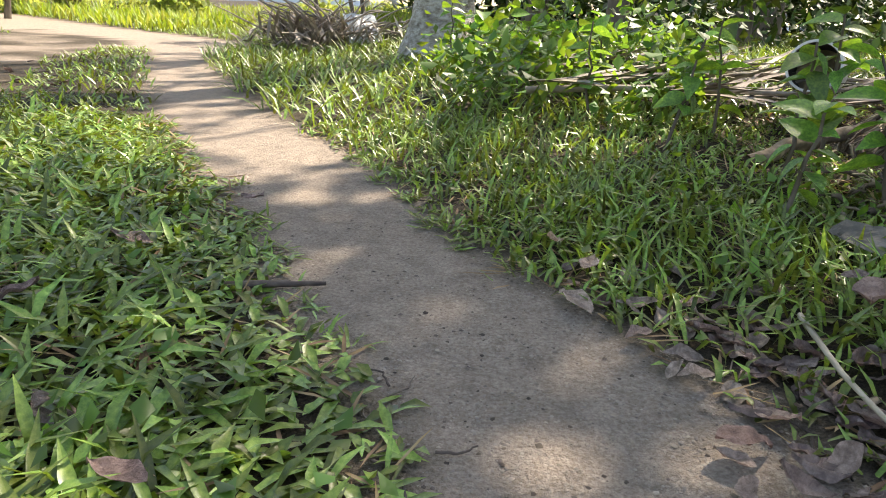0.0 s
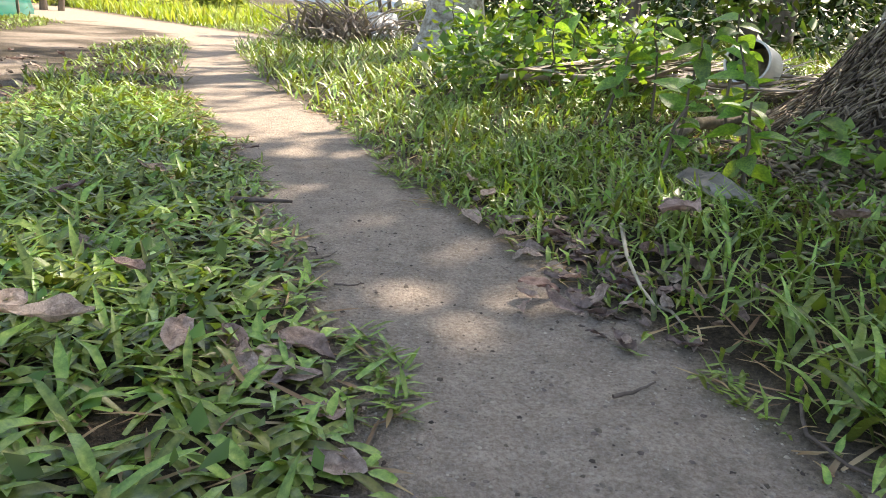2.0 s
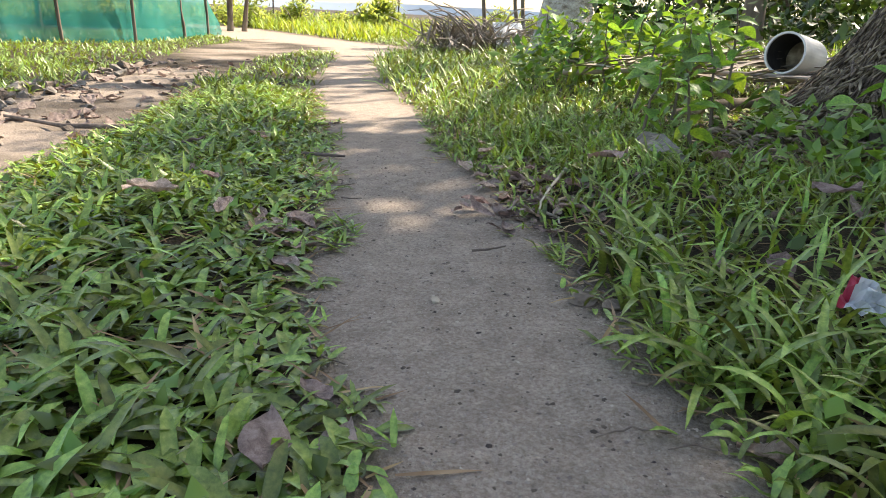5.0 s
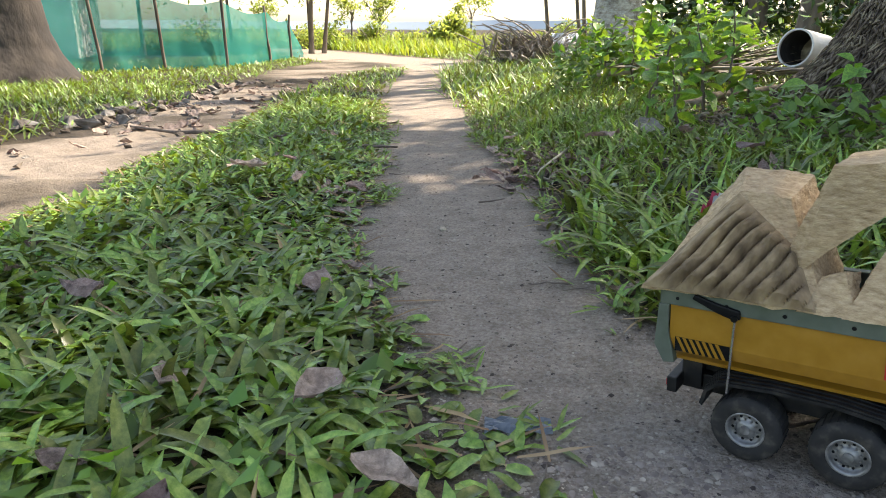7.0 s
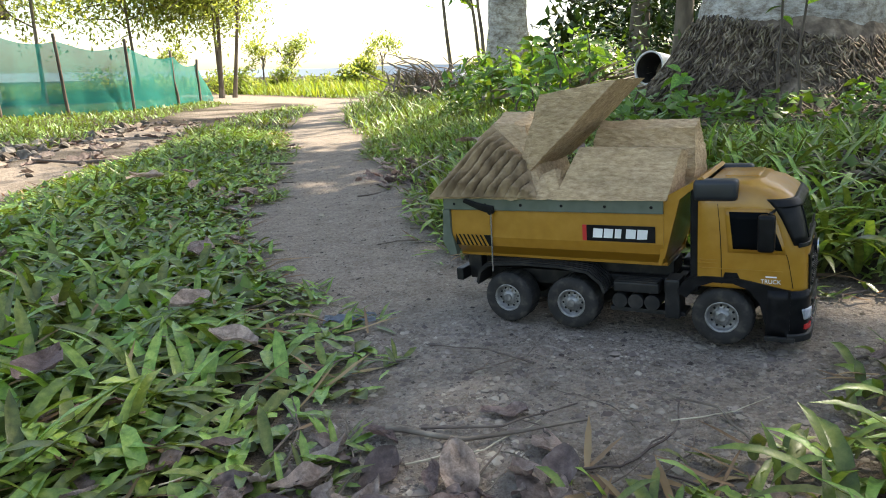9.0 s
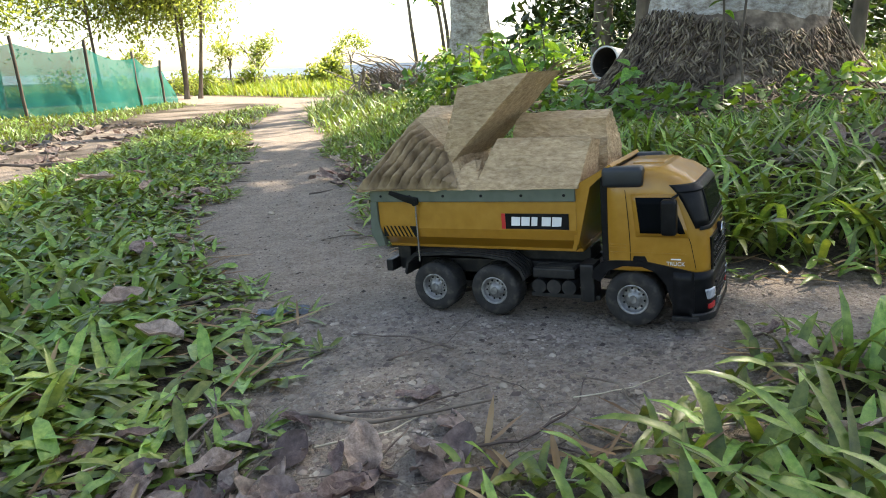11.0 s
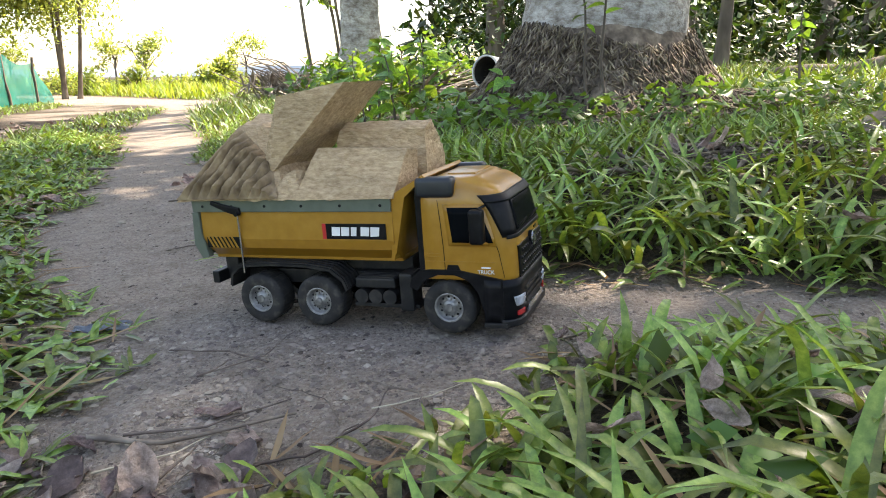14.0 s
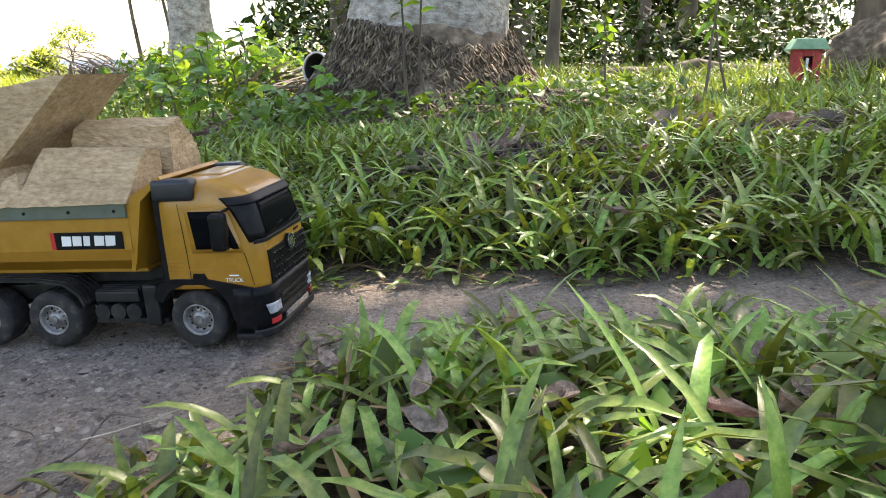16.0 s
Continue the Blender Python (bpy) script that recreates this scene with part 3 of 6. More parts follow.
# ---- open side: net fence, hedge bushes, hills ----
def net_material():
    m = bpy.data.materials.new("shade_net")
    m.use_nodes = True
    n, l = m.node_tree.nodes, m.node_tree.links
    p = n["Principled BSDF"]
    p.inputs["Roughness"].default_value = 0.7
    ns, rp = n.new("ShaderNodeTexNoise"), n.new("ShaderNodeValToRGB")
    ns.inputs["Scale"].default_value = 2.2
    rp.color_ramp.elements[0].color, rp.color_ramp.elements[1].color = (0.0, 0.17, 0.135, 1), (0.01, 0.31, 0.25, 1)
    l.new(ns.outputs[0], rp.inputs[0]), l.new(rp.outputs[0], p.inputs["Base Color"])
    tl, tp = n.new("ShaderNodeBsdfTranslucent"), n.new("ShaderNodeBsdfTransparent")
    l.new(rp.outputs[0], tl.inputs[0])
    m1, m2 = n.new("ShaderNodeMixShader"), n.new("ShaderNodeMixShader")
    m1.inputs[0].default_value, m2.inputs[0].default_value = 0.45, 0.2
    l.new(p.outputs[0], m1.inputs[1]), l.new(tl.outputs[0], m1.inputs[2])
    l.new(m1.outputs[0], m2.inputs[1]), l.new(tp.outputs[0], m2.inputs[2])
    l.new(m2.outputs[0], n["Material Output"].inputs[0])
    return m


M_NET = net_material()
LINE = [(-6.4, 1.6), (-5.7, 3.0), (-5.35, 4.4), (-5.1, 5.05), (-4.8, 5.75), (-5.1, 7.0), (-5.6, 8.2), (-6.1, 9.3)]
TOPS = [1.05, 1.0, 0.88, 0.80, 0.76, 0.66, 0.58, 0.10]
fence = thing("net_fence", pose(0, 0, 0), "sagging green shade-net fence on thin dark stick posts", "fence")
u = np.linspace(0, len(LINE) - 1, 150)
lx, ly = (np.interp(u, np.arange(len(LINE)), [p[k] for p in LINE]) for k in (0, 1))
tops = np.interp(u, np.arange(len(LINE)), TOPS) - 0.07 * np.abs(np.sin(u * np.pi)) * (u < 6)
base = height(lx, ly)
v = np.linspace(0, 1, 16)[:, None]
fold = 0.05 * (vnoise(u[None] * 3 + 0 * v, v * 2 + 0 * u[None], 1.0) - 0.5) + 0.03 * np.sin(u[None] * 9) * (1 - v)
NV = np.stack([lx[None] + fold, ly[None] + 0 * v, base[None] + v * tops[None]], -1)
i = (np.arange(15)[:, None] * 150 + np.arange(149)[None]).ravel()
tagged(mesh_object("net", NV.reshape(-1, 3), np.stack([i, i + 1, i + 151, i + 150], -1), M_NET, fence), "sea-green shade netting with folds")
for (px, py), top in zip(LINE[:-1], TOPS):
    tubes("post", bent((px + 0.03, py, hz(px, py) - 0.05), (px + rng.uniform(-0.02, 0.08), py - 0.05, hz(px, py) + top + 0.08), 0, 5, 0.008)[None], np.full((1, 5), 0.018), M_WOODBARK, 6, fence)

# yellow-green leaf colour, lifted so foliage seen against the sun looks sunlit
M_PALE = surf("sun_lifted_leaf", [(0.13, 0.19, 0.05), (0.23, 0.30, 0.08), (0.34, 0.40, 0.13)], 3, 0.5, 0.0, island=0.4, trans=0.58)
for x, y, r, h, lean in [(-7.0, 10.9, 0.07, 2.6, (0.05, 0)), (-6.8, 11.05, 0.06, 2.8, (0.14, 0)), (-7.2, 11.2, 0.05, 2.6, (-0.03, 0)), (-8.1, 9.9, 0.05, 2.4, (-0.06, 0)), (-8.0, 7.6, 0.05, 2.3, (0.0, 0))]:
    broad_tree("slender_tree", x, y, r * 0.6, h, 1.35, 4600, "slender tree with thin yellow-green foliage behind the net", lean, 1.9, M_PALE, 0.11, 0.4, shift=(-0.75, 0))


def bush(name, x, y, w, h, leaves, label, mat, leaf):
    b = thing(name, pose(x, y, hz(x, y)), label, "bush")
    tips = np.stack([rng.normal(0, w * 0.22, 8), rng.normal(0, w * 0.22, 8), rng.uniform(0.5, 0.9, 8) * h], -1)
    for t in tips:
        tubes("stem", bent((0, 0, 0), t, 0.02, 5, 0.01)[None], np.linspace(0.02, 0.006, 5)[None], M_WOODBARK, 5, b)
    k = leaves // 30
    a, q = rng.uniform(0, 2 * np.pi, k), rng.uniform(0.1, 1, k)
    rad = w * 0.5 * np.sqrt(rng.uniform(0, 1, k)) * np.sin(np.clip(q * 2.6 + 0.3, 0, np.pi))
    c = np.stack([rad * np.cos(a), rad * np.sin(a), q * h], -1)
    pts = (c[:, None] + rng.normal(0, 0.09 * w, (k, 30, 3))).reshape(-1, 3)
    leaf_cloud("crown", pts, rng.uniform(0.6, 1.3, len(pts)) * leaf, mat, b, droop=-0.2)
    return b


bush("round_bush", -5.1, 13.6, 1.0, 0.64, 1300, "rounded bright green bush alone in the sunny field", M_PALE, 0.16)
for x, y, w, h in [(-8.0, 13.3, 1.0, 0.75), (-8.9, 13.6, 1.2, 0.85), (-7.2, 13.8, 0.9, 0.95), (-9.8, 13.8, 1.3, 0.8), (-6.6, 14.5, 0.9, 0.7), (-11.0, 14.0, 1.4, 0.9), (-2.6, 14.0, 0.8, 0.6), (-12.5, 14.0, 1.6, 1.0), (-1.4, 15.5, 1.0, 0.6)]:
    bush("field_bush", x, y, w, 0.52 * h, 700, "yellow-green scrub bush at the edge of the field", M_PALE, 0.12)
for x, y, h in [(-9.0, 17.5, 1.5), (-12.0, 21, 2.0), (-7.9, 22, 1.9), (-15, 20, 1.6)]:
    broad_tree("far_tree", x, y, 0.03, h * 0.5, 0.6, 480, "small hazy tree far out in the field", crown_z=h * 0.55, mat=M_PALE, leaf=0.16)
# the haze of distance is put into the hills' pale blue-grey
M_HILL = surf("haze_hills", [(0.50, 0.57, 0.60), (0.56, 0.62, 0.65), (0.62, 0.67, 0.69)], 0.02, 1.0, 0)
a = np.linspace(-1.6, 1.2, 120)
hh = 2 + 5 * vnoise(a * 4, a * 0, 1.0)
HV = np.concatenate([np.stack([380 * np.sin(a), 380 * np.cos(a), 0 * a - 6], -1), np.stack([385 * np.sin(a), 385 * np.cos(a), hh], -1)])
i = np.arange(119)
tagged(mesh_object("backdrop", HV, np.stack([i, i + 1, i + 121, i + 120], -1), M_HILL), "low hills on the horizon, distance haze in their pale blue colour", "hills", kind="structure")

# ---- dried fronds heaped by the slim palm ----
M_STRAW = surf("dry_frond", [(0.16, 0.13, 0.10), (0.29, 0.245, 0.20), (0.42, 0.37, 0.31)], 9, 0.85, 0.2, island=0.4)
heap = thing("frond_heap", pose(-1.15, 6.3, hz(-1.15, 6.3)), "heap of dried grey palm fronds and sticks", "dead fronds")
P, R = [], []
for k in range(70):
    a, ln = rng.normal(0.15, 0.6) + (np.pi if rng.random() < 0.5 else 0), rng.uniform(0.3, 0.75)
    s = np.array([rng.normal(0.1, 0.2), rng.normal(0, 0.2), rng.uniform(0.02, 0.22)])
    P.append(bent(s, s + np.array([math.cos(a) * ln, math.sin(a) * ln * 0.6, rng.uniform(-0.05, 0.32)]), rng.uniform(0, 0.12), 6, 0.01))
    R.append(np.linspace(0.012, 0.004, 6))
for p, r in zip(P, R):
    tubes("stick", p[None], r[None], M_STRAW, 4, heap)
n = 700
b = np.stack([rng.normal(0.1, 0.3, n), rng.normal(0, 0.25, n), rng.uniform(0, 0.2, n)], -1)
o = blades("leaflet", b, rng.uniform(0.15, 0.35, n), rng.uniform(0.012, 0.03, n), rng.uniform(0.6, 1.4, n), rng.uniform(0, 0.6, n), M_STRAW, rows=4, ground=False)
o.parent = tagged(heap)
tagged(o, kind="stuff")
# fallen fronds under the saplings
for x, y, az, ln in [(0.95, 2.35, -0.25, 1.3), (1.25, 2.75, -0.1, 1.2), (0.75, 3.1, 0.2, 1.0)]:
    fr = thing("fallen_frond", pose(x, y, hz(x, y) + 0.03, 0, 0, math.degrees(az)), "dry grey palm frond lying in the undergrowth", "dead frond")
    tubes("rib", bent((-ln / 2, 0, 0.03), (ln / 2, 0, 0.08), 0.03, 7)[None], np.linspace(0.014, 0.005, 7)[None], M_STRAW, 5, fr)
    n = 90
    bx_ = rng.uniform(-ln / 2, ln / 2, n)
    o = blades("leaflet", np.stack([bx_, 0 * bx_, 0.06 + 0 * bx_], -1), rng.uniform(0.2, 0.45, n), np.full(n, 0.02), rng.uniform(1.2, 1.5, n), rng.uniform(0, 0.3, n), M_STRAW, rows=4, az=np.where(rng.random(n) < 0.5, 0.7, -0.7) + rng.normal(0, 0.15, n), ground=False)
    o.parent = fr
    tagged(o, kind="stuff")


# ---- saplings with broad leaves ----
def leaf_shape(name, w, curl):
    bm = bmesh.new()
    rows = []
    for t in np.linspace(0, 1, 8):
        half = w * math.sin(math.pi * min(1, t ** 0.75)) * 0.5 + 0.004 * (1 - t)
        z = -curl * t * t
        rows.append([bm.verts.new((t, s * half, z + abs(s) * half * 0.35)) for s in (-1, -0.5, 0, 0.5, 1)])
    for r0, r1 in zip(rows, rows[1:]):
        for k in range(4):
            bm.faces.new((r0[k], r1[k], r1[k + 1], r0[k + 1]))
    me = bpy.data.meshes.new(name)
    bmesh.ops.remove_doubles(bm, verts=bm.verts, dist=1e-5)
    bm.to_mesh(me)
    bm.free()
    me.materials.append(M_LEAF)
    me.polygons.foreach_set("use_smooth", [True] * len(me.polygons))
    return me


LEAVES = [leaf_shape("leaf", 0.62, 0.18), leaf_shape("leaf", 0.5, 0.32), leaf_shape("leaf", 0.72, 0.1)]


def sapling(x, y, h, count, size, label="young broad-leaved sapling growing in the grass", bare_to=0.25):
    s = thing("sapling", pose(x, y, hz(x, y)), label, "sapling", "saplings by the path")
    tip = (rng.normal(0, 0.12) * h, rng.normal(0, 0.12) * h, h)
    p = bent((0, 0, -0.02), tip, 0.02, 7, 0.006)
    tubes("stem", p[None], np.linspace(0.006, 0.0025, 7)[None], M_WOODBARK, 5, s)
    for k in range(count):
        t = bare_to + (1 - bare_to) * (k + 0.5) / count
        q = [np.interp(t, np.linspace(0, 1, 7), p[:, c]) for c in range(3)]
        ob = new("leaf", LEAVES[k % 3])
        ob.parent = s
        sc = size * rng.uniform(0.65, 1.25)
        ob.matrix_local = pose(*q, rng.normal(0, 22), rng.normal(8, 22), k * 137 + rng.normal(0, 20)) @ Matrix.Diagonal((sc, sc, sc, 1))
    return s


for x, y, h, k, sz in [(0.80, 1.55, 0.34, 11, 0.09), (0.98, 1.75, 0.40, 12, 0.10), (0.92, 1.35, 0.32, 11, 0.09), (0.66, 1.95, 0.33, 11, 0.09), (0.86, 2.15, 0.38, 11, 0.09), (0.52, 2.4, 0.36, 11, 0.09),
                       (0.30, 2.75, 0.42, 12, 0.10), (0.62, 2.85, 0.45, 12, 0.11), (0.15, 3.2, 0.48, 12, 0.12), (0.45, 3.4, 0.55, 13, 0.12), (0.80, 3.3, 0.50, 12, 0.12), (0.05, 3.7, 0.52, 12, 0.12), (0.9, 2.6, 0.42, 11, 0.1), (0.35, 4.0, 0.60, 12, 0.13), (0.7, 4.2, 0.62, 12, 0.13),
                       (1.05, 1.25, 0.27, 9, 0.10), (1.18, 1.05, 0.24, 9, 0.09), (0.85, 1.15, 0.22, 8, 0.08), (1.32, 1.3, 0.30, 9, 0.1), (0.72, 1.35, 0.26, 9, 0.09), (1.3, 0.95, 0.22, 8, 0.08), (1.45, 1.2, 0.20, 8, 0.07), (1.85, 1.22, 0.20, 8, 0.07), (1.65, 1.12, 0.16, 7, 0.07), (2.05, 1.3, 0.22, 8, 0.07)]:
    sapling(x, y, h * (0.74 if y > 2.5 else 0.62 if x > 1 else 0.9), k + 4, sz * (0.7 if x > 1 else 0.86))
for x, y, h in [(1.62, 1.10, 0.55), (1.68, 1.08, 0.60), (2.52, 0.80, 0.42), (2.35, 1.2, 0.33), (2.75, 1.1, 0.4)]:
    sapling(x, y, h, 9, 0.065, "thin upright seedling with small bright leaves", 0.55)
for x, y, dx, h in [(-1.55, 8.6, 0.35, 2.6), (-1.15, 8.9, 0.45, 2.6), (-0.95, 8.2, 0.25, 2.2)]:
    s = thing("thin_tree", pose(x, y, hz(x, y)), "thin leaning young tree with drooping leaves", "tree")
    tubes("stem", bent((0, 0, -0.05), (-dx, 0, h), 0.0, 7, 0.02)[None], np.linspace(0.03, 0.012, 7)[None], M_WOODBARK, 6, s)
    leaf_cloud("crown", np.array([-dx * 0.75, 0, h * 0.62]) + rng.normal(0, 1, (70, 3)) * [0.22, 0.2, 0.16], rng.uniform(0.15, 0.3, 70), M_CROWN, s, wide=0.3)
c = clumps(34, 60, (0.0, 1.0, 2.2, 4.2, 0.08, 0.22), 0.08)
c[:, 2] += height(c[:, 0], c[:, 1])
c = c[np.hypot(c[:, 0] - 1.7, c[:, 1] - 1.78) > 0.42]
tagged(leaf_cloud("ground_cover", c, rng.uniform(0.03, 0.075, len(c)), M_CROWN, wide=0.6), "low leafy weeds between the saplings", "weeds", kind="stuff")
for box, count in (((0.75, 2.7, -0.2, 1.7), 2800), ((-0.9, 0.7, -1.0, 1.8), 1800), ((1.5, 2.4, -1.6, -0.75), 700)):
    c, _ = scatter(count, *box, -0.02)
    c[:, 2] += rng.uniform(0.005, 0.05, len(c))
    tagged(leaf_cloud("creeping_weeds", c, rng.uniform(0.014, 0.04, len(c)), M_CROWN, wide=0.65, droop=0.1), "small round-leaved weeds creeping through the grass", "weeds", kind="stuff")


# crumbled root fibre and dead bits strewn round the foot of the old palm
n = 4200
th, rd = rng.uniform(-2.6, 0.5, n), 0.56 + rng.exponential(0.17, n)
q = np.stack([1.74 + rd * np.cos(th), 1.74 + rd * np.sin(th)], -1)
q = np.concatenate([q, np.stack([rng.normal(1.78, 0.14, 500), rng.normal(0.12, 0.1, 500)], -1), np.stack([rng.normal(2.4, 0.2, 500), rng.normal(0.2, 0.12, 500)], -1), np.stack([rng.normal(1.08, 0.12, 600), rng.normal(1.32, 0.14, 600)], -1)])
n = len(q)
base_ = np.concatenate([q, (height(q[:, 0], q[:, 1]) + rng.uniform(0.0, 0.03, n))[:, None]], 1)
ang, ln = rng.uniform(0, 6.3, n), rng.uniform(0.01, 0.06, n)
step_ = np.stack([np.cos(ang) * ln, np.sin(ang) * ln, rng.uniform(-0.004, 0.015, n)], -1)
debris = tubes("root_debris", np.stack([base_, base_ + step_ * 0.5 + np.array([0, 0, 0.006]), base_ + step_], 1), rng.uniform(0.0015, 0.007, n)[:, None] * np.array([0.6, 1, 0.5])[None], M_ROOT, 4)
tagged(debris, "crumbled brown root fibre strewn round the old palm", "debris", kind="stuff")
c, _ = scatter(1500, 1.0, 2.5, 0.75, 1.55, 0.0)
c[:, 2] += rng.uniform(0.01, 0.12, len(c))
tagged(leaf_cloud("low_weeds", c, rng.uniform(0.025, 0.06, len(c)), M_LEAF, wide=0.6, droop=0.1), "low dark green weeds before the palm's roots", "weeds", kind="stuff")


# ---- the toy dump truck ----
M_YEL = surf("yellow_plastic", [(0.305, 0.140, 0.012), (0.352, 0.168, 0.016), (0.395, 0.196, 0.023)], 60, 0.33, 0.05, 500, coat=0.25, big=0.05)
M_BLK = surf("black_plastic", [(0.005, 0.005, 0.006), (0.008, 0.008, 0.009), (0.014, 0.014, 0.015)], 90, 0.38, 0.1, 500, big=0.2, spec=0.14)
M_DUSTY = surf("dusty_black", [(0.007, 0.007, 0.008), (0.013, 0.013, 0.013), (0.035, 0.031, 0.027)], 70, 0.5, 0.2, 400, big=0.3, spec=0.3)
M_TYRE = surf("tyre_rubber", [(0.012, 0.0115, 0.011), (0.022, 0.020, 0.018), (0.07, 0.061, 0.05)], 80, 0.85, 0.3, 500, big=0.3)
M_RIM = surf("silver_plastic", [(0.13, 0.125, 0.118), (0.23, 0.225, 0.215), (0.36, 0.35, 0.33)], 120, 0.4, 0.1, 600, metal=0.5)
M_GLASS = surf("dark_glass", [(0.004, 0.005, 0.006), (0.007, 0.008, 0.009)], 10, 0.08, 0, spec=0.012, big=0.05)
M_RAIL = surf("green_grey_plastic", [(0.075, 0.095, 0.07), (0.10, 0.12, 0.09), (0.12, 0.14, 0.11)], 60, 0.5, 0.1, 400, big=0.1)
M_CHROME = surf("chrome", [(0.6, 0.6, 0.6), (0.75, 0.75, 0.74)], 60, 0.22, 0, metal=0.9)
M_WHITE = surf("white_print", [(0.72, 0.72, 0.70), (0.8, 0.8, 0.78)], 60, 0.5, 0)
M_RED = surf("red_plastic", [(0.42, 0.02, 0.02), (0.52, 0.03, 0.03)], 60, 0.35, 0)
M_LAMP = surf("headlamp_lens", [(0.22, 0.23, 0.25), (0.5, 0.52, 0.55)], 150, 0.15, 0.2, 700, coat=0.5)
M_INTAKE = surf("blue_grey_plastic", [(0.010, 0.013, 0.018), (0.016, 0.021, 0.027)], 60, 0.4, 0.05, 400)


def bx(x0, x1, y0, y1, z0, z1, bevel=0.0, bm=None, segs=2):
    own = bmesh.new()
    bmesh.ops.create_cube(own, size=1, matrix=Matrix.Translation(((x0 + x1) / 2, (y0 + y1) / 2, (z0 + z1) / 2)) @ Matrix.Diagonal((x1 - x0, y1 - y0, z1 - z0, 1)))
    if bevel:
        bmesh.ops.bevel(own, geom=own.edges[:], offset=bevel, segments=segs, affect="EDGES", profile=0.6)
    return merged(bm, own)


def merged(bm, own):
    if bm is None:
        return own
    me = bpy.data.meshes.new("tmp")
    own.to_mesh(me)
    own.free()
    bm.from_mesh(me)
    bpy.data.meshes.remove(me)
    return bm


def prism(profile, y0, y1, bevel=0.0, axis="y", bm=None, segs=2):
    """An outline in x, z (or y, z for axis x) drawn out along the axis."""
    own = bmesh.new()
    put = (lambda p, d: (p[0], d, p[1])) if axis == "y" else (lambda p, d: (d, p[0], p[1]))
    a, b = [own.verts.new(put(p, y0)) for p in profile], [own.verts.new(put(p, y1)) for p in profile]
    own.faces.new(a), own.faces.new(b[::-1])
    for k in range(len(a)):
        j = (k + 1) % len(a)
        own.faces.new((a[k], b[k], b[j], a[j]))
    bmesh.ops.recalc_face_normals(own, faces=own.faces[:])
    if bevel:
        bmesh.ops.bevel(own, geom=own.edges[:], offset=bevel, segments=segs, affect="EDGES", profile=0.6)
    return merged(bm, own)


def cyl(r, a, b, r2=None, segs=20, bm=None):
    a, b = Vector(a), Vector(b)
    own = bmesh.new()
    m = Matrix.Translation((a + b) / 2) @ (b - a).to_track_quat("Z", "Y").to_matrix().to_4x4()
    bmesh.ops.create_cone(own, cap_ends=True, segments=segs, radius1=r, radius2=r if r2 is None else r2, depth=(b - a).length, matrix=m)
    return merged(bm, own)


def lathe(profile, segs=32):
    """Turns (radius, y) points round the y axis."""
    bm = bmesh.new()
    rings = [[bm.verts.new((r * math.cos(2 * math.pi * k / segs), y, r * math.sin(2 * math.pi * k / segs))) for k in range(segs)] for r, y in profile]
    for r0, r1 in zip(rings, rings[1:]):
        for k in range(segs):
            bm.faces.new((r0[k], r0[(k + 1) % segs], r1[(k + 1) % segs], r1[k]))
    bmesh.ops.recalc_face_normals(bm, faces=bm.faces[:])
    return bm


def wheel(parent, x, side, width=0.024):
    """side -1 right, 1 left; the wheel's outer face at y = side * 0.066."""
    w = new("wheel")
    w.parent = parent
    w.matrix_local = pose(x, side * 0.066, 0.0319, 0, rng.uniform(0, 360), 0) @ Matrix.Diagonal((0.935, side, 0.935, 1))
    part("tyre", lathe([(0.0180, -0.001), (0.0192, 0.0), (0.0305, 0.0005), (0.0335, -0.0025), (0.034, -0.006), (0.034, -width + 0.006), (0.0335, -width + 0.0025), (0.0305, -width), (0.0225, -width)], 40), M_TYRE, w, smooth=True)
    for k in range(30):
        part_bm = bx(-0.0006, 0.0006, -width + 0.004, -0.004, 0.0332, 0.0345)
        bmesh.ops.rotate(part_bm, cent=(0, 0, 0), matrix=Matrix.Rotation(2 * math.pi * k / 30, 3, "Y"), verts=part_bm.verts)
        if k == 0:
            tread = part_bm
        else:
            merged(tread, part_bm)
    part("tread", tread, M_TYRE, w)
    part("rim", lathe([(0.0187, 0.0), (0.0174, 0.0008), (0.0156, -0.002), (0.0142, -0.007), (0.0088, -0.0035), (0.0070, -0.0015), (0.0, -0.0015)], 32), M_RIM, w, smooth=True)
    hub = None
    for k in range(10):
        a = 2 * math.pi * k / 10
        hub = cyl(0.0011, (0.0105 * math.cos(a), -0.005, 0.0105 * math.sin(a)), (0.0105 * math.cos(a), -0.002, 0.0105 * math.sin(a)), segs=6, bm=hub)
    hub = cyl(0.0055, (0, -0.004, 0), (0, 0.0005, 0), 0.0045, bm=hub)
    part("hub", hub, M_RIM, w)
    slots = None
    for k in range(10):
        a = 2 * math.pi * (k + 0.5) / 10
        slots = cyl(0.0014, (0.0128 * math.cos(a), -0.0065, 0.0128 * math.sin(a)), (0.0128 * math.cos(a), -0.0052, 0.0128 * math.sin(a)), segs=8, bm=slots)
    part("rim_hole", slots, M_BLK, w)
    return w


def text_part(words, size, m, mat, parent, name="lettering"):
    cu = bpy.data.curves.new(name, "FONT")
    cu.body, cu.size, cu.extrude, cu.align_x, cu.align_y = words, size, 0.0002, "CENTER", "CENTER"
    tmp = bpy.data.objects.new("tmp", cu)
    me = bpy.data.meshes.new_from_object(tmp)
    bpy.data.objects.remove(tmp)
    me.materials.clear()
    me.materials.append(mat)
    ob = new(name, me)
    ob.parent = parent
    ob.matrix_local = m
    return ob


